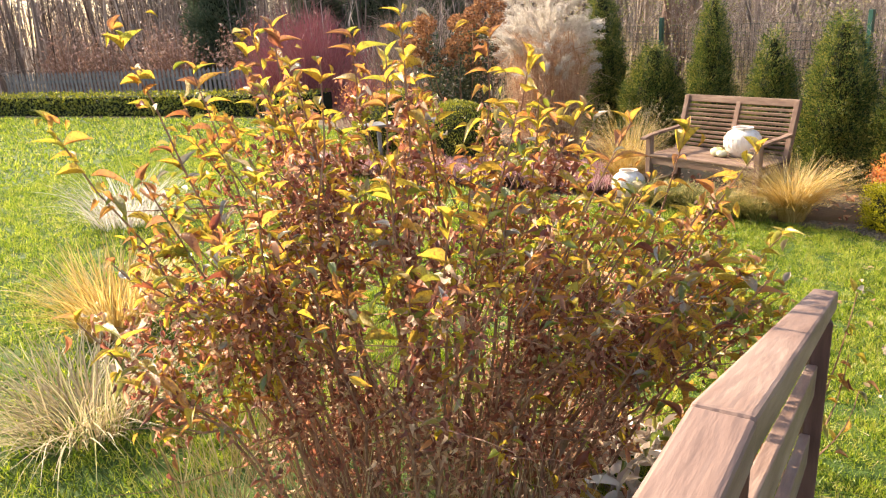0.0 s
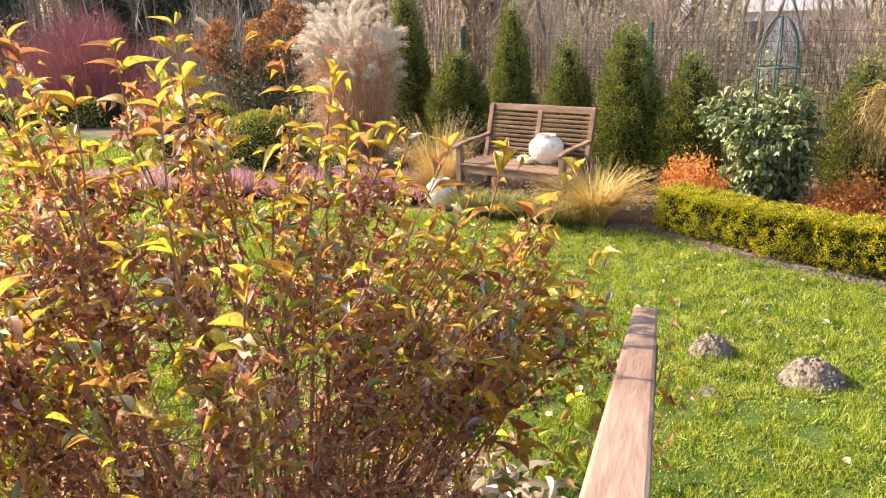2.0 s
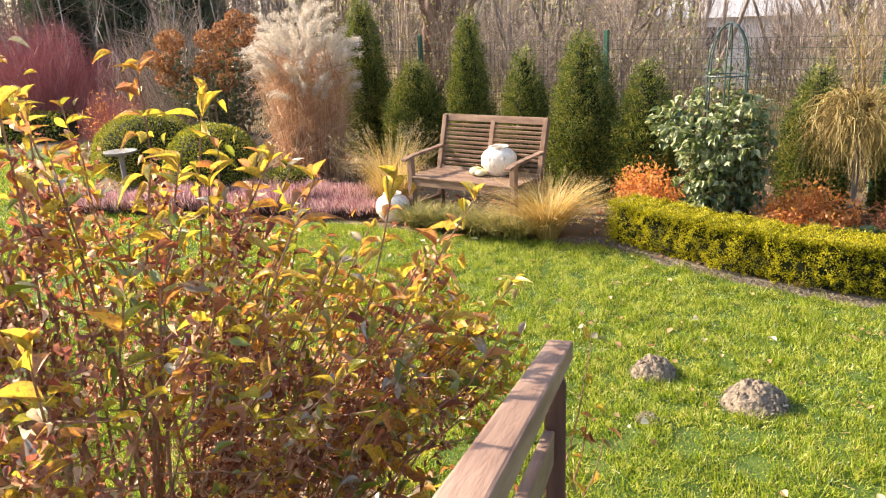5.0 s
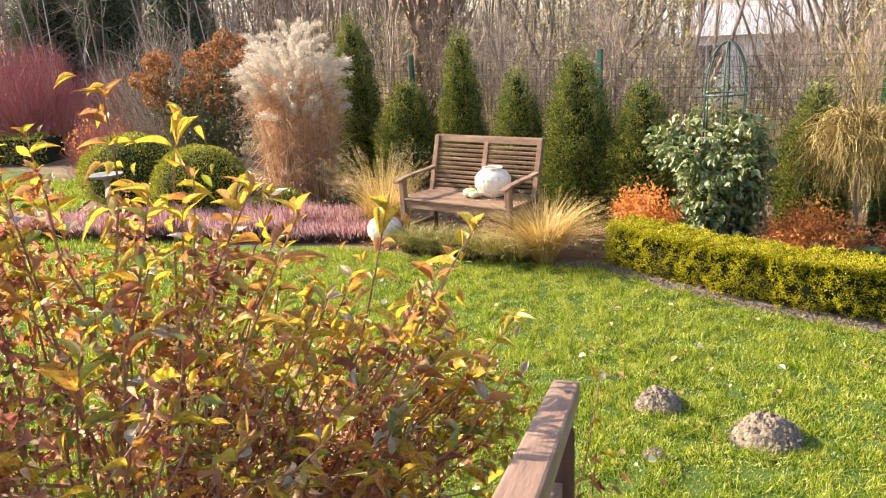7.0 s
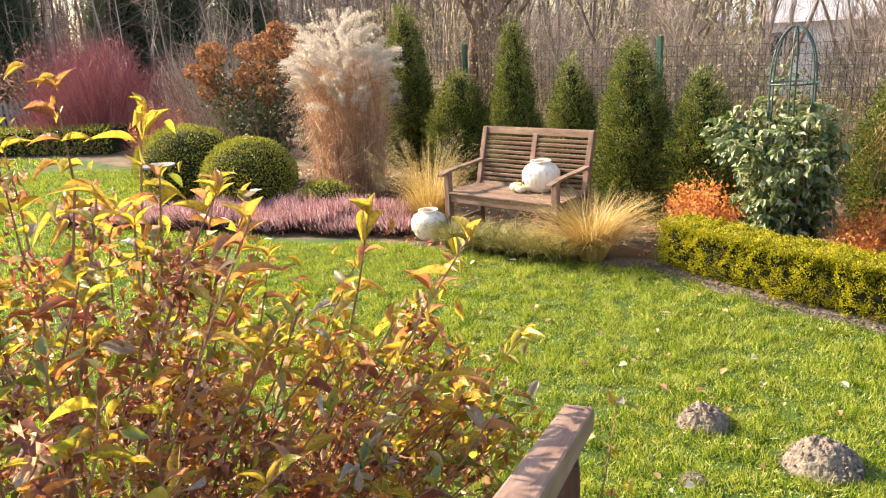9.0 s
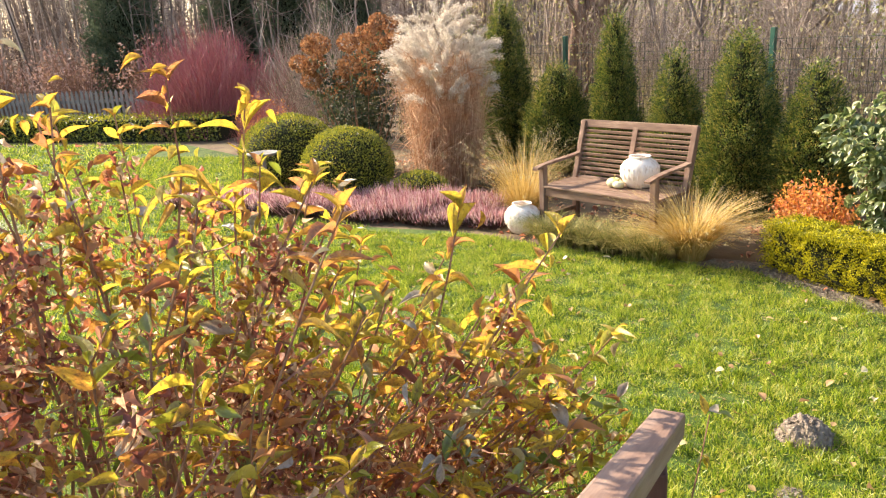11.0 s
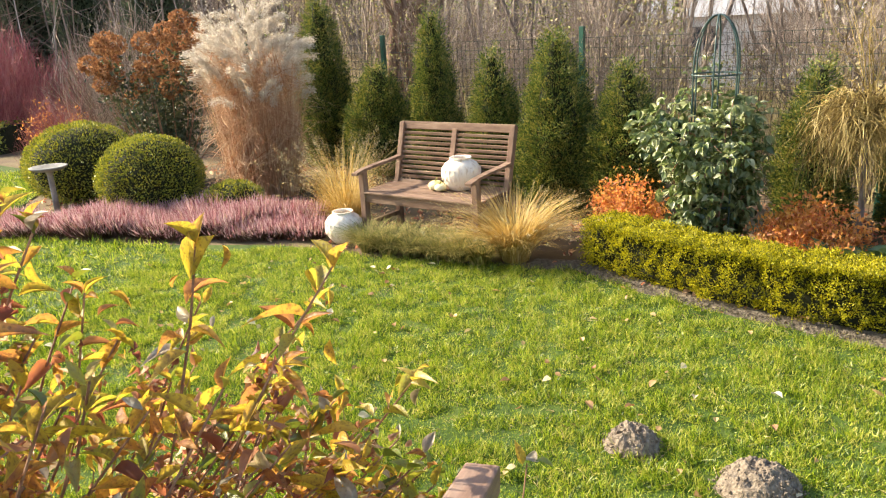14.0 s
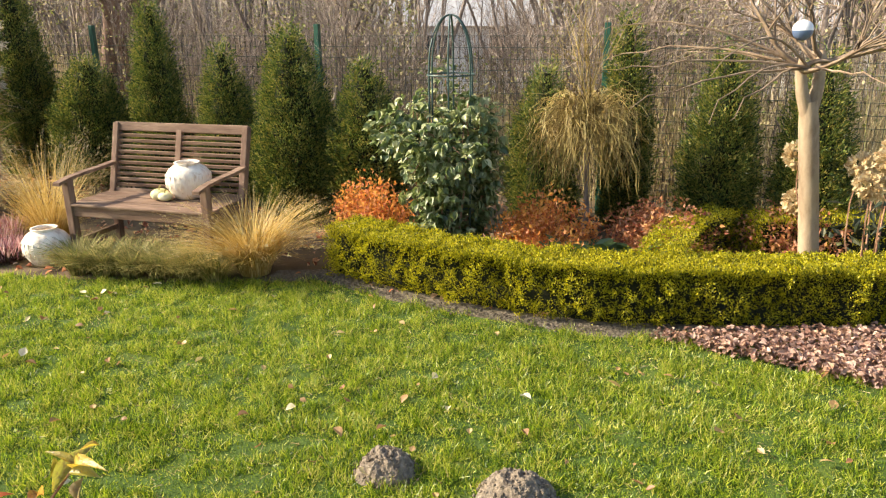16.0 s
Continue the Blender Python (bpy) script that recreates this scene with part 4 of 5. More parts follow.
big = bare_tree("old_willow", "thick gnarled multi-stemmed brown tree trunk beyond the fence", "tree", 4, 2.2, 0.17, 2, 0.35, 0.6, 5, "bark_brown", (-1.75, 11.6, float(height(-1.75, 11.6))), wig=0.07)
WOOD = []
for i in range(5):
    WOOD.append(bare_tree("bare_tree", "slender bare grey-brown tree in the wood beyond the fence", "tree", 1 + (i % 2), 2.3, 0.05 + 0.012 * i, 3, 0.38, 1.1, 40 + i, "bark_grey", (3 + i * 2.2, 13.5 + i, float(height(3 + i * 2.2, 13.5 + i))), "bare trees of the wood", wig=0.08))
SHRUB = []
for i in range(3):
    SHRUB.append(bare_tree("bare_shrub", "leafless many-stemmed shrub with thin tan twigs", "shrub", 7, 0.75, 0.014, 3, 0.4, 0.9, 80 + i, "bark_grey", (0.4 + 1.5 * i, 8.7 - 0.8 * i, 0), "bare shrubs along the fence", 0.004))
g2 = np.random.default_rng(11)


def glade(x, y):
    """The gap in the wood through which the bungalow shows."""
    return np.abs(x - 0.45 - 0.262 * (y + 0.85)) < 0.075 * (y + 0.85)


for i in range(95):
    u, k = g2.uniform(-1, 1), g2.uniform(9.2, 24) if i < 60 else g2.uniform(16, 42)
    wx, wy = k * 0.527 + 0.85 * u * k * 1.3, k * 0.85 - 0.527 * u * k * 1.3
    if wy < 8.5 or glade(wx, wy):
        continue
    c = copy_thing(WOOD[i % 5], pose(wx, wy, float(height(wx, wy)), 0, 0, g2.uniform(0, 360)))
    c.scale = (1, 1, 1) if k < 16 else (1.5, 1.5, 1.35)
for i in range(30):
    u = -8.5 + 17.5 * (i + g2.uniform(0, 0.8)) / 30
    k = g2.uniform(8.6, 13.5)
    wx, wy = k * 0.527 + 0.85 * u, k * 0.85 - 0.527 * u
    if wy < 6 or wx < -5.5 or glade(wx, wy):
        continue
    c = copy_thing(WOOD[(i * 3) % 5], pose(wx, wy, float(height(wx, wy)), g2.uniform(-7, 7), g2.uniform(-7, 7), g2.uniform(0, 360)))
    s = g2.uniform(0.7, 1.15)
    c.scale = (s, s, s)
for i in range(46):
    u, k = g2.uniform(-1.0, 1.1), g2.uniform(7.6, 13)
    wx, wy = k * 0.527 + 0.85 * u * 9, k * 0.85 - 0.527 * u * 9
    if wy < 5 or wx < -6.5:
        continue
    c = copy_thing(SHRUB[i % 3], pose(wx, wy, float(height(wx, wy)), 0, 0, g2.uniform(0, 360)))
    s = g2.uniform(0.8, 1.3)
    c.scale = (s, s, s)


def far_wood():
    """A belt of bare woodland round the place, far off."""
    n = 4200
    a = rng.uniform(-2.0, 2.2, n)
    k = rng.uniform(26, 75, n)
    x, y = np.sin(a) * k, np.cos(a) * k
    ok = ~((np.abs(a - 0.27) < 0.15) & (k < 48))
    x, y, k = x[ok], y[ok], k[ok]
    n = len(x)
    d = unit(n) * 0.12 + (0, 0, 1)
    ln = rng.uniform(3.5, 11.0, n)
    w = rng.uniform(0.05, 0.16, n)
    base = np.stack([x, y, height(x, y) - 0.1], 1)
    tv, tf = scatter(*TWIG, base, d, rng.uniform(0, 6, n), np.stack([w, ln, w], 1))
    tagged(new("far_wood", mesh_np("far_wood", tv, tf, M["twig"])), "distant bare grey-brown woodland", "wood", kind="stuff")
    m = 62000
    i = rng.integers(0, n, m)
    s = rng.uniform(0.1, 1.0, m)
    at = base[i] + d[i] * (ln[i] * s)[:, None]
    tv, tf = scatter(*TWIG, at, unit(m) + (0, 0, 0.5), rng.uniform(0, 6, m), np.stack([np.full(m, 0.028), rng.uniform(0.5, 1.6, m), np.full(m, 0.028)], 1))
    tagged(new("far_branches", mesh_np("far_branches", tv, tf, M["twig"])), "fine bare branches of the distant wood", "wood", kind="stuff")


far_wood()


def side_wood():
    """Tall bare growth behind the picket fence."""
    n = 700
    x, y = rng.uniform(-34, -5, n), rng.uniform(16, 30, n)
    base = np.stack([x, y, height(x, y) - 0.1], 1)
    d = unit(n) * 0.16 + (0, 0, 1)
    ln, w = rng.uniform(3.5, 9.0, n), rng.uniform(0.03, 0.09, n)
    m = 21000
    i, u = rng.integers(0, n, m), rng.uniform(0.08, 1.0, m)
    at = base[i] + d[i] * (ln[i] * u)[:, None]
    stems = scatter(*TWIG, base, d, rng.uniform(0, 6, n), np.stack([w, ln, w], 1))
    fine = scatter(*TWIG, at, unit(m) + (0, 0, 0.5), rng.uniform(0, 6, m), np.stack([np.full(m, 0.02), rng.uniform(0.4, 1.5, m), np.full(m, 0.02)], 1))
    tagged(new("side_wood", mesh_np("side_wood", *joined([stems, fine]), M["twig"])), "tall bare brown wood behind the picket fence", "wood", kind="stuff")


side_wood()


def thicket():
    """Dry reeds and brush beyond the fence."""
    n = 85000
    u, k = rng.uniform(-13, 16, n), 7.6 + rng.exponential(4.5, n)
    x, y = k * 0.527 + 0.85 * u, k * 0.85 - 0.527 * u
    clump = np.array([noise.noise((a * 0.55, b * 0.55, 2.0)) for a, b in zip(x, y)])
    ok = (y > 4.5) & ((x > -5) | (k > 11)) & (clump > rng.uniform(-0.1, 0.5, n))
    x, y, k = x[ok], y[ok], k[ok]
    n = len(x)
    d = unit(n) * 0.35 + (0, 0, 1)
    ln = rng.uniform(0.35, 1.6, n) * np.where(glade(x, y), 0.7, 1.0) * (1 + 0.25 * np.sin(x * 1.7 + y))
    far = np.clip(k / 9, 1, 3)
    tv, tf = scatter(*BLADE, np.stack([x, y, height(x, y)], 1), d, rng.uniform(0, 6.28, n), np.stack([rng.uniform(0.006, 0.013, n) * far, ln * far ** 0.3, np.ones(n)], 1))
    tagged(new("dry_reeds", mesh_np("dry_reeds", tv, tf, M["reed"])), "dry tan reeds and brush beyond the garden fence", "reeds", kind="stuff")
    n = 140000
    u, k = rng.uniform(-10, 10, n), 7.35 + rng.exponential(2.6, n)
    x, y = k * 0.527 + 0.85 * u, k * 0.85 - 0.527 * u
    ok = (y > 4.5) & ((x > -5) | (k > 11))
    clump = np.array([noise.noise((a * 0.8, b * 0.8, 7.0)) for a, b in zip(x, y)])
    ok &= clump > rng.uniform(-0.25, 0.4, n)
    x, y = x[ok], y[ok]
    n = len(x)
    z = height(x, y) + np.where(glade(x, y), 1.35, 2.3) * rng.uniform(0, 1, n) ** 1.4
    s = rng.uniform(0.02, 0.055, n)
    tv, tf = scatter(*DIAMOND, np.stack([x, y, z], 1), unit(n, -0.6), rng.uniform(0, 6.28, n), np.stack([s * 0.6, s, s], 1))
    tagged(new("undergrowth_leaves", mesh_np("undergrowth_leaves", tv, tf, M["brush_leaf"])), "sparse olive and tan leaves of the undergrowth", "undergrowth", kind="stuff")


thicket()


# ---- wire fence ----
def fence():
    d, nrm = np.array([0.85, -0.527]), np.array([0.527, 0.85])
    at = lambda u: nrm * 7.1 + d * u
    fen = thing("wire_fence", *at(0), 0, "green wire mesh fence on green metal posts", "fence")
    o = np.array([*at(0), 0])
    u_b = float(np.array([3.43, 6.23]) @ d)
    u_a = float(np.array([1.07, 7.69]) @ d)
    step = u_b - u_a
    for i in range(-3, 3):
        u = u_a + i * step
        p = np.array([*at(u), 0]) - o
        part("post", box_bm(0.05, 0.05, 1.66, (p[0], p[1], 0.83), Euler((0, 0, -0.555)).to_matrix()), M["green_metal"], fen, bevel=0.004)
    lo, hi = u_a - 3 * step, u_a + 2 * step
    pieces = []
    for z in np.arange(0.05, 1.56, 0.10):
        a, b = np.array([*at(lo), z]) - o, np.array([*at(hi), z]) - o
        pieces.append(tri(tube([a, b], [0.0026, 0.0026], 3)))
    part_np("horizontal_wirework", joined(pieces), M["wire"], fen, kind="stuff")
    pieces = []
    for u in np.arange(lo, hi, 0.06):
        a, b = np.array([*at(u), 0.03]) - o, np.array([*at(u), 1.55]) - o
        pieces.append(tri(tube([a, b], [0.0022, 0.0022], 3)))
    part_np("upright_wirework", joined(pieces), M["wire"], fen, kind="stuff")


fence()


# ---- climbing rose on its obelisk ----
def obelisk():
    ob = thing("garden_obelisk", 1.87, 5.31, 0, "dark green metal obelisk with a domed top", "obelisk")
    r, sh, top = 0.165, 1.38, 1.73
    for i in range(6):
        a = i * math.pi / 3 + 0.2
        pts = [(r * math.cos(a), r * math.sin(a), z) for z in (0, 0.5, 1.0, sh)]
        pts += [(r * math.cos(b) * math.cos(a), r * math.cos(b) * math.sin(a), sh + (top - sh) * math.sin(b)) for b in np.linspace(0.2, math.pi / 2 - 0.03, 8)]
        part_np("rod", tri(tube(pts, [0.0065] * len(pts), 6)), M["dark_metal"], ob, smooth=True)
    for z in (0.4, 0.9, 1.33):
        a = np.linspace(0, 2 * np.pi, 25)
        part_np("ring", tri(tube(np.stack([r * np.cos(a), r * np.sin(a), np.full(25, z)], 1), [0.006] * 25, 5)), M["dark_metal"], ob)


obelisk()


def rose():
    g = thing("climbing_rose", 1.87, 5.33, 0, "leafy dark green climbing rose with pale glossy leaves on the obelisk", "rose")
    pts = []
    for i in range(26):
        a, s = rng.uniform(0, 6.283), np.linspace(0, 1, 10)
        over = i < 9
        if over:
            a = rng.uniform(2.5, 4.2)
        h, k = rng.uniform(1.0, 1.45), rng.uniform(0.1, 0.26)
        rr = 0.1 + k * s * 0.6 + (0.3 * s ** 3 if over else 0.08 * np.sin(s * 3))
        a2 = a + s * rng.uniform(-0.9, 0.9)
        z = h * (s - (0.32 * s ** 5 if over else 0.06 * s ** 4))
        p = np.stack([np.cos(a2) * rr, np.sin(a2) * rr, z], 1) + rng.normal(0, 0.012, (10, 3)) * s[:, None]
        part_np("cane", tri(tube(p, np.linspace(0.009, 0.003, 10), 4)), M["stem"], g)
        pts.append(p[1:])
    p = np.concatenate(pts)
    n = 2100
    c = p[rng.integers(0, len(p), n)] + rng.normal(0, 0.06, (n, 3))
    c[:, 2] = np.clip(c[:, 2], 0.04, 1.5)
    tv, tf = long_leaf(0.35, 0.45)
    d = unit(n, -0.35) + np.stack([c[:, 0], c[:, 1], np.zeros(n)], 1) * 1.6
    at, dd = [], []
    for turn in (-0.9, 0.0, 0.9):
        cs, sn = math.cos(turn), math.sin(turn)
        dd.append(np.stack([d[:, 0] * cs - d[:, 1] * sn, d[:, 0] * sn + d[:, 1] * cs, d[:, 2]], 1))
        at.append(c)
    at, dd = np.concatenate(at), np.concatenate(dd)
    m = len(at)
    L = np.tile(rng.uniform(0.042, 0.078, n), 3)
    part_np("foliage", scatter(tv, tf, at, dd, rng.normal(0, 0.6, m), np.stack([L * 0.62, L, L], 1)), M["rose_leaf"], g, kind="stuff", smooth=True)


rose()


def twig_shrub(name, x, y, r, tall, leaf, stem, n_stem, n_leaf, label, category, leaf_size=(0.02, 0.035), group="", stem_w=0.004, z0=0.0, fine=0):
    """A shrub of many rising twigs with small leaves along them."""
    g = thing(name, x, y, z0, label, category, group)
    a, k = rng.uniform(0, 6.283, n_stem), np.sqrt(rng.uniform(0, 1, n_stem))
    tips = np.stack([np.cos(a) * k * r, np.sin(a) * k * r, tall * (1 - 0.45 * k ** 2) * rng.uniform(0.7, 1.05, n_stem)], 1)
    base = np.stack([np.cos(a) * k * r * 0.25, np.sin(a) * k * r * 0.25, np.zeros(n_stem)], 1)
    d = tips - base
    ln = np.linalg.norm(d, axis=1)
    part_np("twig_spray", scatter(*TWIG, base, d, rng.uniform(0, 6, n_stem), np.stack([np.full(n_stem, stem_w), ln, np.full(n_stem, stem_w)], 1)), M[stem], g, kind="stuff")
    if fine:
        q = unit(fine)
        q[:, 2] = np.abs(q[:, 2])
        lump = np.array([1 + 0.45 * noise.noise(Vector(c) * 2.2 + Vector((x, y, 0))) for c in q])[:, None]
        at = q * lump * rng.uniform(0.3, 1.05, (fine, 1)) ** 0.5 * np.array([r, r, tall * 0.92])
        at[:, 2] += 0.05 * tall
        ln = rng.uniform(0.12, 0.3, fine) * tall
        dd = q * 0.6 + (0, 0, 0.9) + rng.normal(0, 0.35, (fine, 3))
        part_np("fine_spray", scatter(*TWIG, at - dd * ln[:, None] * 0.5, dd, rng.uniform(0, 6, fine), np.stack([np.full(fine, stem_w * 0.7), ln, np.full(fine, stem_w * 0.7)], 1)), M[stem], g, kind="stuff")
    if n_leaf:
        i, s = rng.integers(0, n_stem, n_leaf), rng.uniform(0.3, 1.03, n_leaf)
        at = base[i] + d[i] * s[:, None] + rng.normal(0, 0.025, (n_leaf, 3))
        at[:, 2] = np.maximum(at[:, 2], 0.02)
        sz = rng.uniform(*leaf_size, n_leaf)
        part_np("foliage", scatter(*DIAMOND, at, unit(n_leaf, 0.3), rng.uniform(0, 6.28, n_leaf), np.stack([sz * 0.5, sz, sz], 1)), M[leaf], g, kind="stuff")
    return g


OR = "fiery orange autumn shrub with fine leaves behind the hedge"
PINK = "brownish-orange autumn shrub with fine leaves behind the hedge"
twig_shrub("orange_shrub", 1.32, 5.62, 0.33, 0.6, "orange_leaf", "stem", 100, 3300, OR, "shrub", (0.022, 0.05), "orange shrubs")
twig_shrub("orange_shrub", 2.45, 4.88, 0.38, 0.56, "orange_leaf", "stem", 120, 4000, OR, "shrub", (0.022, 0.05), "orange shrubs")
twig_shrub("orange_shrub", 3.25, 4.75, 0.42, 0.5, "faded_leaf", "stem", 130, 3800, PINK, "shrub", (0.022, 0.05), "orange shrubs")
twig_shrub("orange_shrub", 4.2, 4.62, 0.42, 0.44, "faded_leaf", "stem", 110, 2900, PINK, "shrub", (0.022, 0.05), "orange shrubs")


def hydrangea(x, y, r, tall, heads, flower, label, head_r=0.11, leaves=500, stems=True):
    g = thing("hydrangea", x, y, 0, label, "hydrangea")
    tubes, tips = [], []
    for i in range(heads):
        a, k = rng.uniform(0, 6.283), math.sqrt(rng.uniform(0.02, 1))
        top = np.array([math.cos(a) * k * r, math.sin(a) * k * r, tall * (1 - 0.15 * k * k) * (1 - 0.5 * rng.uniform(0, 1) ** 2)])
        s = np.linspace(0, 1, 5)[:, None]
        p = np.array([0.1 * math.cos(a) * k, 0.1 * math.sin(a) * k, 0]) * (1 - s) + top * s + np.array([math.cos(a), math.sin(a), 0]) * 0.12 * np.sin(s * 3.1)
        part_np("stem", tri(tube(p, np.linspace(0.009, 0.004, 5), 4)), M["stem"], g)
        tips.append(top)
    for t in tips:
        m = 240
        d = unit(m)
        hr = head_r * rng.uniform(0.75, 1.2)
        at = t + d * hr * np.array([1, 1, 0.85]) * rng.uniform(0.7, 1.0, (m, 1))
        sz = np.full(m, 0.026 + head_r * 0.12)
        part_np("flower_head", scatter(*DIAMOND, at, d + unit(m) * 0.8, rng.uniform(0, 6.28, m), np.stack([sz * 0.9, sz, sz], 1)), M[flower], g, kind="stuff")
    if leaves:
        i = rng.integers(0, heads, leaves)
        at = np.array(tips)[i] * rng.uniform(0.25, 0.9, (leaves, 1)) + rng.normal(0, 0.09, (leaves, 3))
        at[:, 2] = np.maximum(at[:, 2], 0.03)
        part_np("foliage", scatter(*DIAMOND, at, unit(leaves, -0.4), rng.uniform(0, 6.28, leaves), np.stack([np.full(leaves, 0.035), rng.uniform(0.06, 0.11, leaves), np.full(leaves, 0.06)], 1)), M["dull_leaf"], g, kind="stuff")


hydrangea(-4.05, 8.7, 0.85, 2.05, 30, "rust_flower", "tall hydrangea with rust-brown faded flower heads", 0.13, 2600)
hydrangea(4.15, 3.8, 0.55, 1.02, 9, "cream_flower", "hydrangea with dried cream flower heads beside the pale tree", 0.075, 90)


def weeper():
    g = thing("weeping_shrub", 2.85, 5.2, 0, "weeping grafted shrub with tangled olive-yellow twigs on a slim stem", "shrub")
    part_np("stem", tri(tube([(0.05, 0.05, 0), (0.04, 0.03, 0.5), (0.0, 0.0, 1.0), (-0.02, 0.0, 1.12)], [0.024, 0.022, 0.022, 0.012], 7)), M["bark_grey"], g, smooth=True)
    n, m = 850, 10
    pieces = []
    s = np.linspace(0, 1, m)
    for i in range(n):
        a, k = rng.uniform(0, 6.283), 0.42 * math.sqrt(rng.uniform(0.03, 1))
        drop = rng.uniform(0.0, 0.42) * (0.4 + k / 0.37 * 0.7)
        lift = rng.uniform(0.02, 0.2)
        rr = k * s ** 0.6
        aa = a + 0.7 * s * rng.normal()
        p = np.stack([np.cos(aa) * rr, np.sin(aa) * rr, 0.98 + lift * np.sin(s * 3.3) - drop * s ** 2.2], 1) + np.cumsum(rng.normal(0, 0.026, (m, 3)), axis=0)
        pieces.append(tri(tube(p, np.linspace(0.0034, 0.0014, m), 3)))
    part_np("drooping_crown", joined(pieces), M["weep"], g, kind="stuff")
    pieces = []
    for i in range(20):
        a = rng.uniform(0, 6.283)
        p = [(0, 0, 1.1)]
        d = np.array([0.26 * math.cos(a), 0.26 * math.sin(a), 1.0])
        for k in range(7):
            d = d + rng.normal(0, 0.16, 3)
            p.append(tuple(np.array(p[-1]) + d * 0.095))
        pieces.append(tri(tube(p, np.linspace(0.003, 0.001, 8), 3)))
        for k in range(3):
            j = rng.integers(3, 7)
            q = np.array(p[j]) + np.linspace(0, 1, 4)[:, None] * (d * 0.2 + rng.normal(0, 0.14, 3))
            pieces.append(tri(tube(q, np.linspace(0.002, 0.001, 4), 3)))
    part_np("upright_crown", joined(pieces), M["weep"], g, kind="stuff")


weeper()


def pale_tree():
    x, y = 3.62, 3.9
    g = thing("standard_tree", x, y, 0, "small grafted tree with a smooth pale trunk and bare spreading branches", "tree")
    part_np("trunk", tri(tube([(0.235, 0.04, 0), (0.19, 0.03, 0.3), (0.1, 0.01, 0.8), (0.045, 0, 1.1), (0.02, 0, 1.24)], [0.066, 0.06, 0.055, 0.055, 0.046], 14)), M["bark_pale"], g, smooth=True)
    gg = np.random.default_rng(3)
    for fork, foot, head in ((0, (0.03, 0, 1.14), (-0.06, 0.0, 1.43)), (1, (0.04, 0, 1.14), (0.085, 0.02, 1.47))):
        foot, head = np.array(foot), np.array(head)
        mid = (foot + head) / 2 + np.array([0.012 if fork else -0.012, 0, 0])
        part_np("fork", tri(tube([foot, mid, head, head + (0, 0, 0.05)], [0.04, 0.036, 0.03, 0.015], 10)), M["bark_pale"], g, smooth=True)
        for i in range(4):
            a = i * 1.57 + fork * 0.6 + gg.uniform(-0.25, 0.25)
            tubes, twigs = [], []
            grow(tubes, twigs, head - (0, 0, 0.03 * (i % 2)), (math.cos(a), math.sin(a), 0.28 + 0.3 * (i % 3)), 0.38, 0.018, 2, 0.42, 0.15, gg, 0.16)
            limb = part_np("limb", joined(tubes), M["bark_limb"], g, smooth=True)
            p, d, ln = (np.array(k) for k in zip(*twigs))
            n = len(p)
            part_np("twig_spray", scatter(*TWIG, p, d, gg.uniform(0, 6, n), np.stack([np.full(n, 0.005), ln * 1.3, np.full(n, 0.005)], 1)), M["bark_limb"], limb, kind="stuff")
    pieces = []
    for i in range(11):
        a = gg.uniform(2.2, 4.4)
        s = np.linspace(0, 1, 9)
        L, lift, drop = gg.uniform(0.7, 1.35), gg.uniform(0.02, 0.28), gg.uniform(0.0, 0.3)
        p = np.stack([np.cos(a) * L * s, np.sin(a) * L * s, 1.42 + lift * np.sin(s * 2.2) - drop * s ** 2], 1) + gg.normal(0, 0.015, (9, 3)) * s[:, None]
        pieces.append(tri(tube(p, np.linspace(0.009, 0.0018, 9), 5)))
    part_np("drooping_limbwork", joined(pieces), M["bark_limb"], g)
    b = thing("glass_ball", 3.47, 3.80, 1.63, "white and blue glass garden ball hanging in the branches", "garden ornament")
    bm = bmesh.new()
    bmesh.ops.create_uvsphere(bm, u_segments=24, v_segments=14, radius=0.055)
    low = [v for v in bm.verts if v.co.z < -0.012]
    bmesh.ops.delete(bm, geom=low, context="VERTS")
    part("upper_half", bm, M["ball_white"], b, smooth=True)
    bm = bmesh.new()
    bmesh.ops.create_uvsphere(bm, u_segments=24, v_segments=14, radius=0.0545)
    bmesh.ops.delete(bm, geom=[v for v in bm.verts if v.co.z > 0.015], context="VERTS")
    part("lower_half", bm, M["ball_blue"], b, "blue glass underside", smooth=True)
    part_np("hook", tri(tube([(0, 0, 0.05), (0.01, 0.01, 0.12), (0.03, 0.03, 0.2)], [0.004] * 3, 5)), M["wire"], b)


pale_tree()


# ---- far left ----
twig_shrub("red_dogwood", -9.6, 12.9, 1.75, 2.15, "red_stem", "red_stem", 120, 0, "dense dogwood of thin purple-red bare twigs", "shrub", stem_w=0.016, fine=7000)
twig_shrub("red_shrub", -6.6, 10.2, 0.6, 1.1, "orange_leaf", "red_stem", 60, 900, "crimson-leaved autumn shrub near the dogwood", "shrub", (0.03, 0.05), stem_w=0.007, fine=1500)
twig_shrub("bare_shrub", -6.2, 11.5, 1.2, 2.3, "reed", "twig", 90, 500, "tall bare tan shrub behind the box balls", "shrub", (0.03, 0.05), stem_w=0.01, fine=3500)
for (cx, cy, ch, cr) in [(-13.5, 19.5, 5.2, 0.9), (-11.2, 19.0, 5.6, 0.8), (-15.5, 17.0, 5.5, 1.0), (-9.0, 18.5, 4.6, 0.8), (-12.4, 20.5, 6, 0.8)]:
    t = thuja(cx, cy, ch, cr, "tall dark conifer at the far garden edge", "conifer", "dark_conifer", 3.4, float(height(cx, cy)), "far dark conifers")


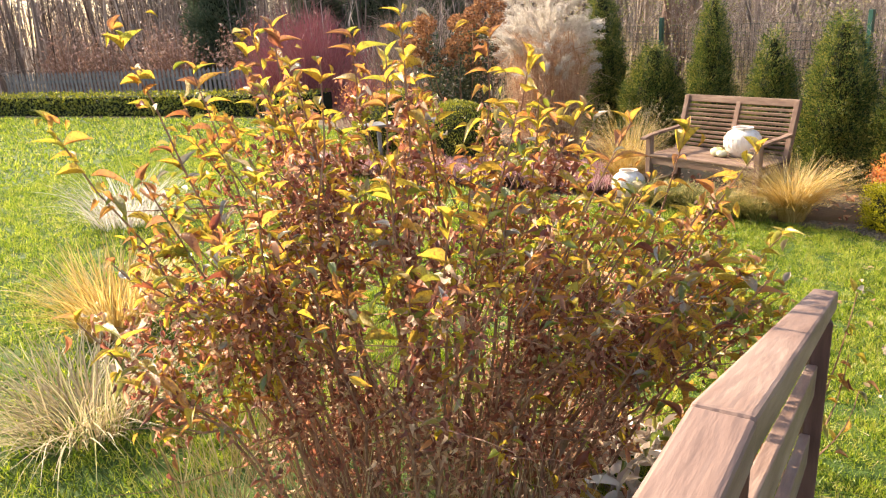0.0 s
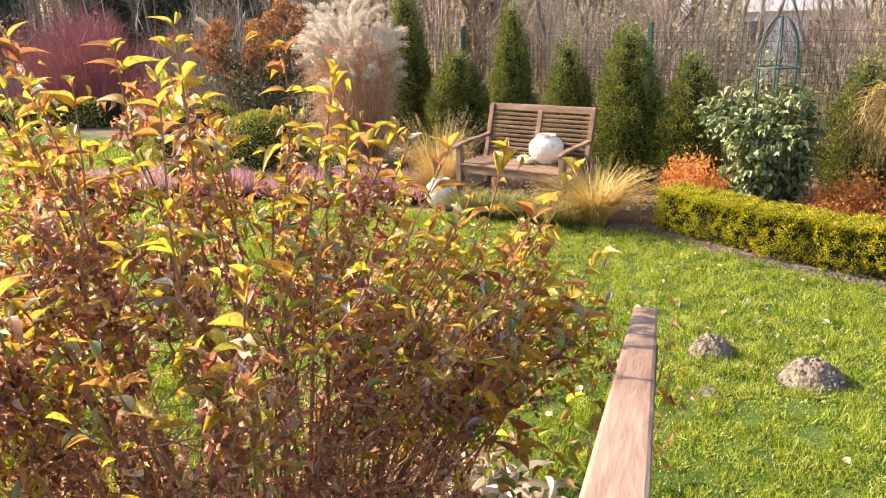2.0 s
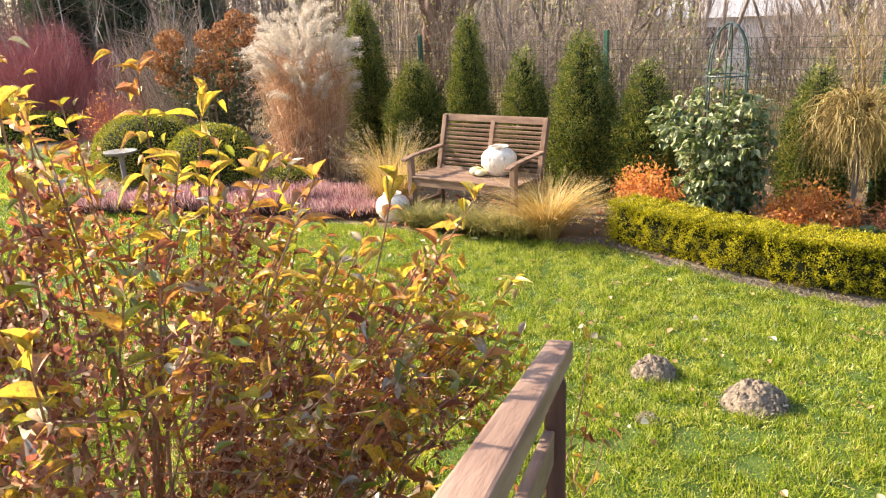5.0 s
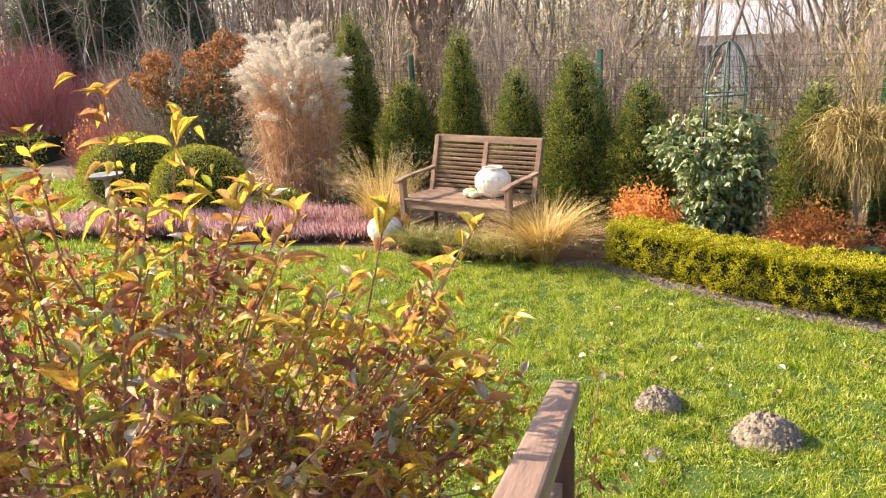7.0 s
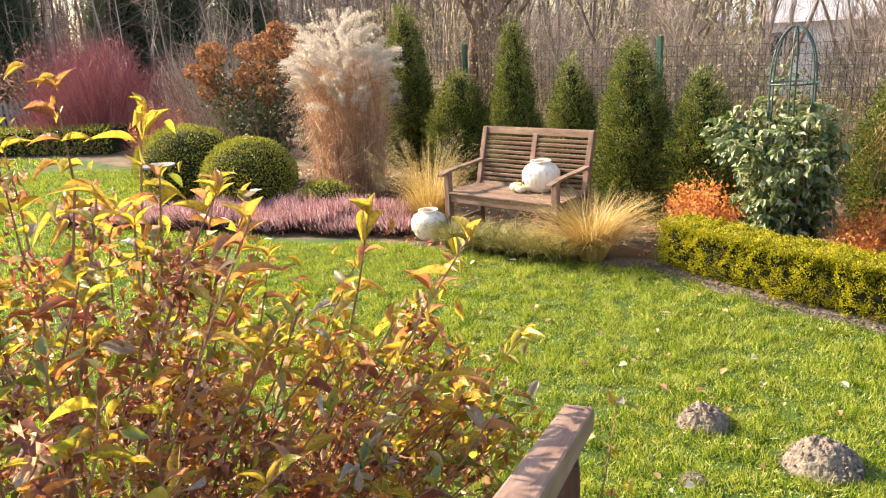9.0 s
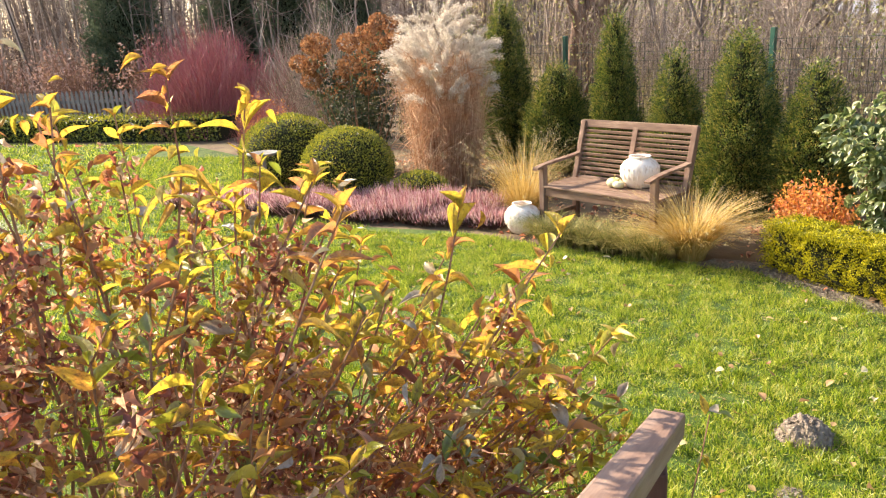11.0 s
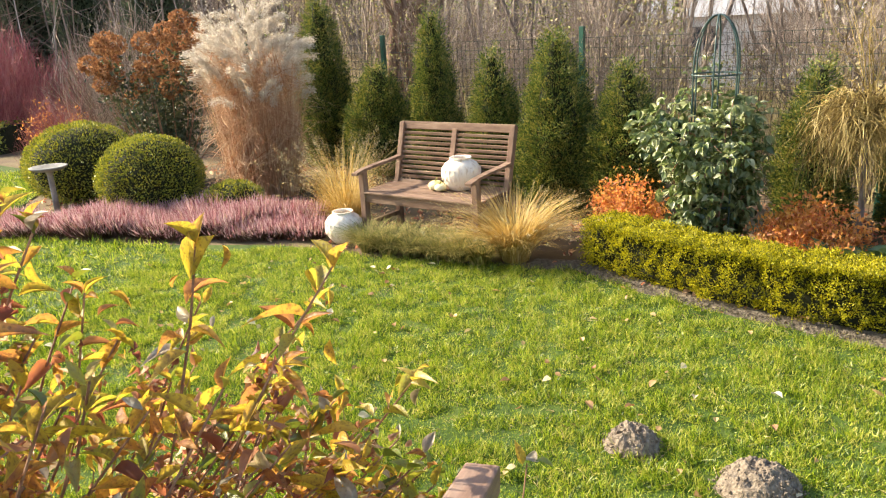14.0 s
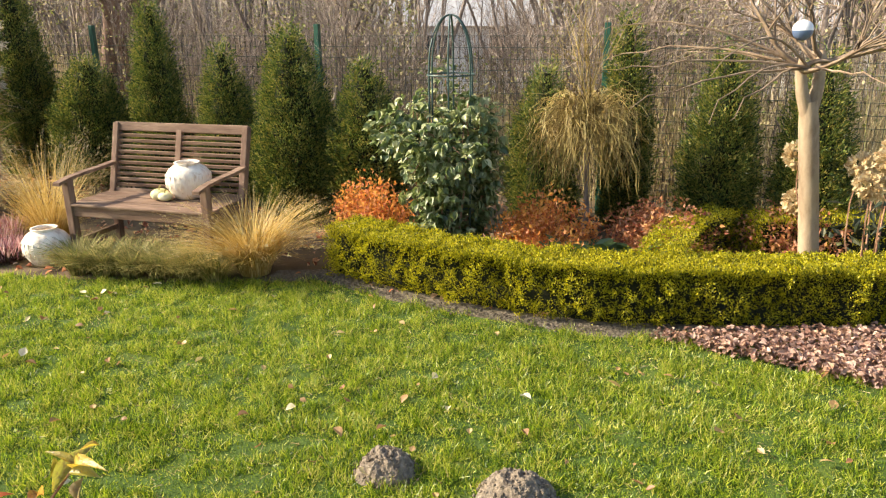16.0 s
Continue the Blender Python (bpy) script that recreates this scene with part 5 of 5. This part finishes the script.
def far_hedge():
    n = 9000
    u = rng.uniform(0, 1, n)
    x = -22 + 13.5 * u
    face = rng.uniform(0, 1, n) < 0.6
    y = 11.4 + np.where(face, rng.normal(0, 0.03, n), rng.uniform(0, 0.7, n))
    z = np.where(face, rng.uniform(0.02, 0.48, n), 0.48 + rng.normal(0, 0.03, n))
    h = thing("clipped_hedge", -15, 11.4, 0, "long low dark clipped hedge along the far lawn edge", "hedge")
    o = np.array([-15, 11.4, 0])
    s = rng.uniform(0.04, 0.08, n)
    part_np("foliage", scatter(*DIAMOND, np.stack([x, y, z], 1) - o, unit(n, 0.4), rng.uniform(0, 6.28, n), np.stack([s * 0.6, s, s], 1)), M["ball_leaf"], h, kind="stuff")
    # plain filler box in the shade-dark core colour
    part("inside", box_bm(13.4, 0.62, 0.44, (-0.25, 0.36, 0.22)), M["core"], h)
    f = thing("picket_fence", -15.5, 12.9, float(height(-15.5, 12.9)), "weathered grey-white wooden picket fence behind the hedge", "fence")
    for z in (0.3, 0.72):
        part("fence_rail", box_bm(9, 0.04, 0.07, (0, 0.03, z)), M["picket"], f)
    bm = bmesh.new()
    prof = [(-0.04, 0.05), (0.04, 0.05), (0.04, 0.9), (0, 0.98), (-0.04, 0.9)]
    fr = [bm.verts.new((a, -0.012, b)) for a, b in prof]
    bk = [bm.verts.new((a, 0.01, b)) for a, b in prof]
    bm.faces.new(fr)
    bm.faces.new(bk[::-1])
    for i in range(5):
        bm.faces.new((fr[i], bk[i], bk[(i + 1) % 5], fr[(i + 1) % 5]))
    me = bpy.data.meshes.new("picket")
    bm.to_mesh(me)
    bm.free()
    me.materials.append(M["picket"])
    for i in range(62):
        o2 = new("picket", me)
        o2.parent = f
        o2.matrix_basis = pose(-4.45 + i * 0.145, 0, 0)


far_hedge()
for (hx, hy) in [(-19.2, 14.4), (-17.5, 14.2), (-16.0, 14.8), (-14.6, 14.0), (-12.6, 14.4), (-10.9, 14.6)]:
    twig_shrub("rusty_shrub", hx, hy, 1.0, 2.3, "mulch_leaf", "stem", 220, 1100, "reddish-brown half-bare shrub behind the picket fence", "shrub", (0.06, 0.12), "shrubs behind the picket fence", 0.014)


# ---- houses beyond the wood ----
def house(x, y, rz, w, dpt, wall_h, roof_h, label, wins):
    z0 = float(height(x, y)) - 0.1
    h = thing("house", x, y, z0, label, "house", rz=rz)
    part("wall", box_bm(w, dpt, wall_h, (0, 0, wall_h / 2)), M["white_paint"], h)
    bm = bmesh.new()
    e = 0.4
    v = [bm.verts.new(c) for c in ((-w / 2 - e, -dpt / 2 - e, wall_h), (w / 2 + e, -dpt / 2 - e, wall_h), (w / 2 + e, dpt / 2 + e, wall_h), (-w / 2 - e, dpt / 2 + e, wall_h), (-w / 2 - e, 0, wall_h + roof_h), (w / 2 + e, 0, wall_h + roof_h))]
    for f in ((0, 1, 5, 4), (2, 3, 4, 5), (1, 2, 5), (3, 0, 4), (3, 2, 1, 0)):
        bm.faces.new([v[i] for i in f])
    part("roof", bm, M["roof"], h)
    for (wx, wz, ww, wh) in wins:
        win = part("window", box_bm(ww + 0.16, 0.1, wh + 0.16, (wx, -dpt / 2 - 0.03, wz)), M["white_paint"], h)
        k = max(1, round(ww / 0.7))
        for i in range(k):
            part("pane", box_bm(ww / k - 0.08, 0.04, wh, (wx - ww / 2 + (i + 0.5) * ww / k, -dpt / 2 - 0.09, wz)), M["pane"], win)


house(11.2, 42, -14, 9.5, 8, 3.6, 1.6, "low white bungalow with a pale grey roof beyond the wood", [(1.6, 2.6, 1.5, 1.1), (-1.8, 2.6, 1.5, 1.1), (4.0, 2.6, 0.9, 1.1)])
house(27, 36, -34, 9, 8, 3.4, 1.8, "distant white house with a grey roof", [(-2.2, 2.3, 1.4, 1.1), (1.5, 2.3, 1.4, 1.1)])
house(38, 31, -46, 10, 8, 3.2, 1.8, "distant pale house with a brownish roof", [(-2.2, 2.1, 1.4, 1.1), (1.5, 2.1, 1.4, 1.1)])


# ---- lawn clutter ----
def molehill(x, y, r, tall, seed, label):
    m = thing("molehill", x, y, 0, label, "molehill", "molehills in the lawn")
    bm = bmesh.new()
    rings, sides = 18, 48
    prev = None
    for i in range(rings + 1):
        s = i / rings
        row = []
        for k in range(sides):
            a = 2 * math.pi * k / sides
            rr = r * (1 - s) * (1 + 0.16 * noise.noise((math.cos(a) * 1.3, math.sin(a) * 1.3, seed)))
            p = Vector((rr * math.cos(a), rr * math.sin(a), 0))
            z = tall * (1 - (1 - s) ** 2.1) ** 0.9
            z += (0.022 * noise.noise(p * 28 + Vector((seed, 0, 0))) + 0.012 * noise.noise(p * 70)) * min(1, 4 * s + 0.2) * min(1, tall / 0.08)
            row.append(bm.verts.new((p.x, p.y, max(z, -0.01) if i else -0.01)))
        if prev:
            for k in range(sides):
                bm.faces.new((prev[k], prev[(k + 1) % sides], row[(k + 1) % sides], row[k]))
        prev = row
    part("mound", bm, M["mole"], m, smooth=False)
    n = 260
    a, rr = rng.uniform(0, 6.283, n), r * np.sqrt(rng.uniform(0, 1.25, n))
    z = np.maximum(0.008, tall * (1 - np.minimum(1, rr / r) ** 2.1) ** 0.9)
    ico = np.array([(1, 0, 0), (-1, 0, 0), (0, 1, 0), (0, -1, 0), (0, 0, 1), (0, 0, -1)]) * 1.0
    icf = np.array([(0, 2, 4), (2, 1, 4), (1, 3, 4), (3, 0, 4), (2, 0, 5), (1, 2, 5), (3, 1, 5), (0, 3, 5)])
    s = rng.uniform(0.003, 0.012, (n, 1)) * rng.uniform(0.7, 1.3, (n, 3))
    part_np("loose_soil", scatter(ico, icf, np.stack([np.cos(a) * rr, np.sin(a) * rr, z], 1), unit(n), rng.uniform(0, 6, n), s), M["mole"], m, kind="stuff")


molehill(1.02, 2.66, 0.13, 0.1, 1.0, "crumbly grey-brown molehill on the lawn")
molehill(1.46, 2.36, 0.168, 0.12, 2.0, "larger crumbly grey-brown molehill on the lawn")
molehill(0.93, 2.18, 0.07, 0.035, 3.0, "small flattened molehill on the lawn")

LEAVES = [mesh_np("fallen_leaf", *long_leaf(c, f), leaf_mat("fallen_leaf_piece", [(0.22, 0.1, 0.04), (0.36, 0.2, 0.08), (0.48, 0.3, 0.12), (0.5, 0.42, 0.22), (0.62, 0.56, 0.42)], 0.3, 0.5, 0.06, by_object=True)) for c, f in ((0.15, 0.5), (-0.2, 0.3), (0.3, 0.15))]
g3 = np.random.default_rng(21)
for i in range(330):
    lx = g3.uniform(-2.5, 4.0)
    ly = g3.uniform(1.4, 5.2)
    if ly > float(lawn_far(np.array([lx]))[0]) - 0.05:
        continue
    ob = new("fallen_leaf", LEAVES[i % 3])
    s = g3.uniform(0.02, 0.065)
    ob.matrix_basis = pose(lx, ly, 0.045, g3.uniform(-25, 25), g3.uniform(-40, 40), g3.uniform(0, 360)) @ Matrix.Diagonal((s * 0.75, s, s, 1))
    tagged(ob, "small curled dry leaf lying on the lawn", "leaf", "fallen leaves on the lawn")


def leaf_patch():
    n = 6500
    q = rng.uniform(0, 1, (n, 2))
    a, b, c = np.array([2.6, 3.58]), np.array([4.6, 3.2]), np.array([3.7, 2.5])
    s = np.sqrt(q[:, :1])
    p = a * (1 - s) + s * ((1 - q[:, 1:]) * b + q[:, 1:] * c)
    tv, tf = long_leaf(0.25, 0.5)
    sz = rng.uniform(0.02, 0.042, n)
    d = unit(n) * (1, 1, 0.45)
    at = np.column_stack([p, rng.uniform(0.012, 0.085, n)])
    ob = new("dead_leaves", mesh_np("dead_leaves", *scatter(tv, tf, at, d, rng.normal(0, 0.5, n), np.stack([sz * 0.8, sz, sz], 1)), M["mulch_leaf"]))
    tagged(ob, "heap of pinkish-brown dead leaves in front of the hedge", "leaves", kind="stuff")


leaf_patch()


def bed_litter():
    n = 5200
    x, y = rng.uniform(-5.5, 5.0, n), rng.uniform(3.4, 9.5, n)
    ok = (y > lawn_far(x) + 0.12) & (0.527 * x + 0.85 * y < 7.4)
    x, y = x[ok], y[ok]
    n = len(x)
    sz = rng.uniform(0.03, 0.075, n)
    d = unit(n) * (1, 1, 0.3)
    tv, tf = long_leaf(0.3, 0.5)
    ob = new("bed_leaf_litter", mesh_np("bed_leaf_litter", *scatter(tv, tf, np.column_stack([x, y, rng.uniform(0.01, 0.035, n)]), d, rng.normal(0, 0.5, n), np.stack([sz * 0.6, sz, sz], 1)), M["bush_dry"]))
    tagged(ob, "brown leaf litter on the garden beds", "leaves", kind="stuff")


bed_litter()


def hosta_litter():
    n = 260
    a, rr = rng.uniform(0, 6.283, n), np.sqrt(rng.uniform(0, 1, n))
    at = np.stack([-0.2 + np.cos(a) * rr * 0.42, 1.05 + np.sin(a) * rr * 0.34, rng.uniform(0.02, 0.14, n)], 1)
    tv, tf = long_leaf(0.35, 0.3)
    sz = rng.uniform(0.08, 0.2, n)
    d = unit(n) * (1, 1, 0.3) + (0, 0, 0.15)
    ob = new("withered_leaves", mesh_np("withered_leaves", *scatter(tv, tf, at, d, rng.normal(0, 0.6, n), np.stack([sz * 0.22, sz, sz], 1)), M["pale_leaf"]))
    tagged(ob, "pale withered leaves lying under the bush", "leaves", kind="stuff")


hosta_litter()


# ---- autumn bush by the rail ----
BUSH_TOP = [(-1.75, 0.3, 1.3), (-1.3, -0.05, 1.3), (-1.45, 0.6, 1.84), (-1.15, 0.95, 1.86), (-0.95, 0.6, 1.76), (-0.68, 0.45, 1.8), (-0.6, 0.15, 1.48), (-0.38, -0.02, 1.36), (-1.0, 0.86, 1.76),
            (-0.56, 0.85, 1.7), (-0.42, 0.75, 1.54), (-0.39, 1.12, 1.48), (-0.08, 0.66, 1.3), (0.03, 1.03, 1.3), (-0.25, 1.35, 1.15), (0.24, 1.1, 1.12), (0.12, 0.6, 1.0), (0.36, 1.05, 0.92), (0.38, 1.35, 0.85)]


def bush_top(x, y):
    """How high the bush reaches over a place."""
    q = np.array(BUSH_TOP)
    w = 1 / (((q[:, 0] - x) ** 2 + (q[:, 1] - y) ** 2) + 0.01) ** 2
    return float((w * q[:, 2]).sum() / w.sum())


def autumn_bush():
    b = thing("autumn_bush", -0.75, 0.6, 0, "large autumn bush with yellow and withered brown leaves beside the handrail", "bush")
    o = np.array([-0.75, 0.6, 0])
    gb = np.random.default_rng(17)
    # tall leading shoots that stand clear of the rest
    tips = [(-1.52, 0.15, 1.86), (-1.62, -0.05, 1.6), (-1.35, -0.3, 1.12), (-1.05, -0.4, 1.02), (-0.57, 0.8, 1.77), (-0.48, 0.95, 1.69), (-0.07, 0.65, 1.52), (0.035, 1.01, 1.43), (0.26, 1.1, 1.36), (-1.0, 0.86, 1.68), (-0.44, 0.7, 1.55), (-0.4, 1.1, 1.5), (-0.96, 0.58, 1.8),
            (-0.69, 0.43, 1.86), (-0.37, -0.02, 1.38), (-0.61, 0.15, 1.48), (-1.29, -0.05, 1.45), (-1.42, 0.35, 1.72), (-1.2, 0.5, 1.84), (-0.28, 0.9, 1.52), (0.36, 1.3, 1.02), (0.16, 1.25, 1.22)]
    lead = len(tips)
    while len(tips) < 138:
        x = gb.uniform(-1.75, 0.46) if len(tips) % 5 else gb.uniform(-0.2, 0.42)
        y = gb.uniform(np.interp(x, [-1.75, -1.0, -0.4, 0.0, 0.3, 0.46], [0.05, -0.2, -0.12, 0.4, 0.85, 1.0]), np.interp(x, [-1.75, -1.0, -0.4, 0.46], [0.7, 1.05, 1.4, 1.45]))
        tips.append((x, y, bush_top(x, y) * gb.uniform(0.8, 1.03)))
    shoots, stems, side = [], [], []
    for i, tip in enumerate(tips):
        tip = np.array(tip)
        foot = np.array([-0.78 + (tip[0] + 0.78) * 0.45 + gb.normal(0, 0.06), 0.62 + (tip[1] - 0.62) * 0.5 + gb.normal(0, 0.06), 0.0])
        s = np.linspace(0, 1, 9)[:, None]
        p = foot * (1 - s) + tip * s
        p[:, :2] += np.sin(s * 3.1) * gb.normal(0, 0.05, 2) - s * (1 - s) * (tip - foot)[:2] * 0.8
        p[1:-1] += gb.normal(0, 0.012, (7, 3))
        tubes = [tri(tube(p - o, np.linspace(0.007, 0.0022, 9), 5))]
        shoots.append(p)
        for k in range(5):
            j = gb.integers(2, 7)
            d = np.array([gb.normal(0, 0.6), gb.normal(0, 0.6), gb.uniform(0.1, 0.7)])
            q = p[j] + np.linspace(0, 1, 5)[:, None] * d * gb.uniform(0.12, 0.36)
            q[1:] += np.cumsum(gb.normal(0, 0.008, (4, 3)), axis=0)
            tubes.append(tri(tube(q - o, np.linspace(0.0035, 0.0013, 5), 3)))
            side.append(q)
        part_np("stem", joined(tubes), M["stem"], b)
    # opposite pairs of large leaves on the shoot ends: pieces of their own on the leading ones
    metas = [mesh_np("leaf", *long_leaf(c, f), M["bush_leaf_piece"], True) for c, f in ((0.25, 0.5), (0.5, 0.35), (0.12, 0.7), (0.75, 0.45))]
    order = list(range(lead)) + sorted(range(lead, len(shoots)), key=lambda i: -shoots[i][-1][2])
    count, yel = 0, []
    for k, i in enumerate(order):
        sh = shoots[i]
        ax = sh[-1] - sh[-3]
        ax = ax / np.linalg.norm(ax)
        whorl = gb.uniform(0, 6.28)
        for j in range(6 if k < lead else 4):
            for half in (0, 1):
                if j > 1 and gb.uniform() < 0.16:
                    continue
                ang = whorl + j * 1.57 + half * 3.14 + gb.normal(0, 0.3)
                at = sh[-1] - ax * (0.004 + j * gb.uniform(0.05, 0.066)) + gb.normal(0, 0.004, 3)
                d = np.array([math.cos(ang), math.sin(ang), 0.0]) * (0.5 + 0.16 * j) + np.array([0, 0, 0.85 - 0.2 * j]) + gb.normal(0, 0.16, 3)
                L = gb.uniform(0.066, 0.112) * (0.7 if j == 0 else 1.0) * (1.0 if k < lead else 0.8)
                if count < 295 and k < 60:
                    ob = new("leaf", metas[gb.integers(0, 4)])
                    ob.parent = b
                    m = Matrix(frames(np.array([d]), np.array([gb.normal(0, 0.35)]))[0].tolist()).to_4x4()
                    m.translation = Vector(at - o)
                    ob.matrix_basis = m @ Matrix.Diagonal((L * gb.uniform(0.27, 0.36), L, L, 1))
                    count += 1
                else:
                    yel.append((at, d, L))
    body = np.concatenate([p[3:] for p in shoots] + [q[1:] for q in side])
    tops = np.array([bush_top(x, y) for x, y in body[:, :2]])
    # leaves inside the bush, lit from behind, mostly in its upper part
    upper = body[body[:, 2] > np.maximum(tops - 0.62, 0.25)]
    upper = upper[gb.uniform(0, 1, len(upper)) < np.interp(upper[:, 0], [-0.9, -0.3, 0.1], [1.0, 0.5, 0.36])]
    at = upper[gb.integers(0, len(upper), 2900)] + gb.normal(0, 0.032, (2900, 3))
    for p in at:
        yel.append((p, gb.normal(0, 1, 3) + (0, 0, -0.1), gb.uniform(0.028, 0.06)))
    # broad leaves low down and round the rail's end
    for i in range(240):
        yel.append((np.array([gb.uniform(-0.5, 0.36), gb.uniform(0.55, 1.5), gb.uniform(0.1, 0.7)]), gb.normal(0, 1, 3) + (0, 0, 0.1), gb.uniform(0.045, 0.095)))
    for tip, bend in (((0.61, 1.25, 0.84), 0.03), ((0.6, 1.2, 0.62), 0.05), ((0.66, 1.33, 0.42), 0.06)):
        u = np.linspace(0, 1, 7)[:, None]
        q = np.array([0.42, 1.28, 0.0]) * (1 - u) + np.array(tip) * u + np.sin(u * 3.1) * (bend, 0, 0)
        part_np("stem", tri(tube(q - o, np.linspace(0.005, 0.0016, 7), 4)), M["stem"], b)
        for i in range(9):
            yel.append((q[gb.integers(3, 7)] + gb.normal(0, 0.012, 3), gb.normal(0, 1, 3) + (0.4, 0, -0.1), gb.uniform(0.04, 0.07)))
    p, d, L = (np.array(k) for k in zip(*yel))
    kind = gb.uniform(0, 1, len(p))
    kind = np.where((p[:, 0] > 0.1) & (p[:, 2] < 1.0) & (kind < 0.5), kind + 0.3, kind)
    for nm, mat, sel, curl in (("yellow_foliage", "bush_yellow", kind < 0.68, 0.4), ("greenish_foliage", "bush_green", (kind >= 0.68) & (kind < 0.86), 0.3), ("rust_foliage", "bush_rust", (kind >= 0.86) & (kind < 0.96), 0.6), ("grey_foliage", "bush_grey", kind >= 0.96, 0.5)):
        tv, tf = long_leaf(curl, 0.5)
        m = int(sel.sum())
        part_np(nm, scatter(tv, tf, p[sel] - o, d[sel], gb.normal(0, 0.7, m), np.stack([L[sel] * gb.uniform(0.3, 0.44, m), L[sel], L[sel]], 1)), M[mat], b, kind="stuff", smooth=True)
    # withered leaves hang in bunches from the side twigs, thinning out towards the top
    ok = (body[:, 2] < tops - gb.uniform(0.06, 0.2, len(body))) & (body[:, 2] > np.maximum(tops - gb.uniform(0.45, 1.1, len(body)), 0.18))
    ok &= gb.uniform(0, 1, len(body)) < np.interp(body[:, 0], [-0.9, -0.3, 0.1], [1.0, 0.6, 0.5])
    src = body[ok]
    low = np.concatenate([p[1:5] for p in shoots])
    low = low[(low[:, 0] < -0.3) & (low[:, 2] > 0.1) & (low[:, 2] < 0.75)]
    c = np.concatenate([src[gb.integers(0, len(src), 640)], low[gb.integers(0, len(low), 210)] + gb.normal(0, 0.05, (210, 3)) * (1, 1, 0.4)])
    n = 19
    at = np.repeat(c, n, axis=0) + gb.normal(0, 1, (len(c) * n, 3)) * (0.021, 0.021, 0.045)
    m = len(at)
    tv, tf = long_leaf(0.95, 1.2)
    sz = gb.uniform(0.012, 0.031, m)
    part_np("withered_foliage", scatter(tv, tf, at - o, gb.normal(0, 0.7, (m, 3)) + (0, 0, -1.0), gb.uniform(0, 6.28, m), np.stack([sz * gb.uniform(0.35, 0.7, m), sz, sz * 0.8], 1)), M["bush_dry"], b, "curled withered brown leaves", kind="stuff", smooth=True)


autumn_bush()


def birdbath():
    b = thing("bird_bath", BATH[0], BATH[1], 0, "small grey stone bird bath with a flat shallow dish", "bird bath")
    part("foot", turned([(0.09, 0.0), (0.09, 0.025), (0.05, 0.05), (0.038, 0.06)], 24), M["stone"], b, smooth=True)
    part("stem", turned([(0.034, 0.05), (0.028, 0.25), (0.03, 0.46), (0.05, 0.505)], 20), M["stone"], b, smooth=True)
    part("dish", turned([(0.05, 0.495), (0.14, 0.51), (0.185, 0.535), (0.19, 0.55), (0.175, 0.55), (0.12, 0.53), (0.01, 0.525)], 32), M["stone"], b, smooth=True)


BATH = (-4.53, 6.95)
birdbath()


def bergenia(x, y, n, label):
    b = thing("bergenia", x, y, 0, label, "perennial", "bergenias behind the hedge")
    tv, tf = long_leaf(0.35, 0.25)
    for i in range(n):
        a, k = rng.uniform(0, 6.283), rng.uniform(0.2, 1.0)
        at = np.array([[math.cos(a) * 0.04, math.sin(a) * 0.04, 0.16]])
        L = rng.uniform(0.13, 0.2)
        part_np("leaf", scatter(tv, tf, at, [[math.cos(a) * k, math.sin(a) * k, 0.75]], [rng.normal(0, 0.3)], [[L * 0.75, L, L]]), M["big_leaf"], b, smooth=True)
        part_np("leaf_stalk", tri(tube([(0, 0, 0), (math.cos(a) * 0.02, math.sin(a) * 0.02, 0.1), at[0]], [0.006, 0.005, 0.004], 4)), M["big_leaf"], b)


for (bx, by) in [(2.72, 4.62), (2.98, 4.5), (2.5, 4.62)]:
    bergenia(bx, by, 11, "green broad-leaved bergenia behind the box hedge")


def dry_stalks():
    n = 750
    a, rr = rng.uniform(0, 6.283, n), np.sqrt(rng.uniform(0, 1, n))
    at = np.stack([-1.05 + np.cos(a) * rr * 0.85, 0.55 + np.sin(a) * rr * 0.65, np.zeros(n)], 1)
    d = unit(n) * 0.5 + (0, 0, 1)
    ob = new("dry_stalks", mesh_np("dry_stalks", *scatter(*TWIG, at, d, rng.uniform(0, 6, n), np.stack([np.full(n, 0.005), rng.uniform(0.2, 0.7, n), np.full(n, 0.005)], 1)), M["reed"]))
    tagged(ob, "dry straw-coloured stalks under the bush", "stalks", kind="stuff")


dry_stalks()
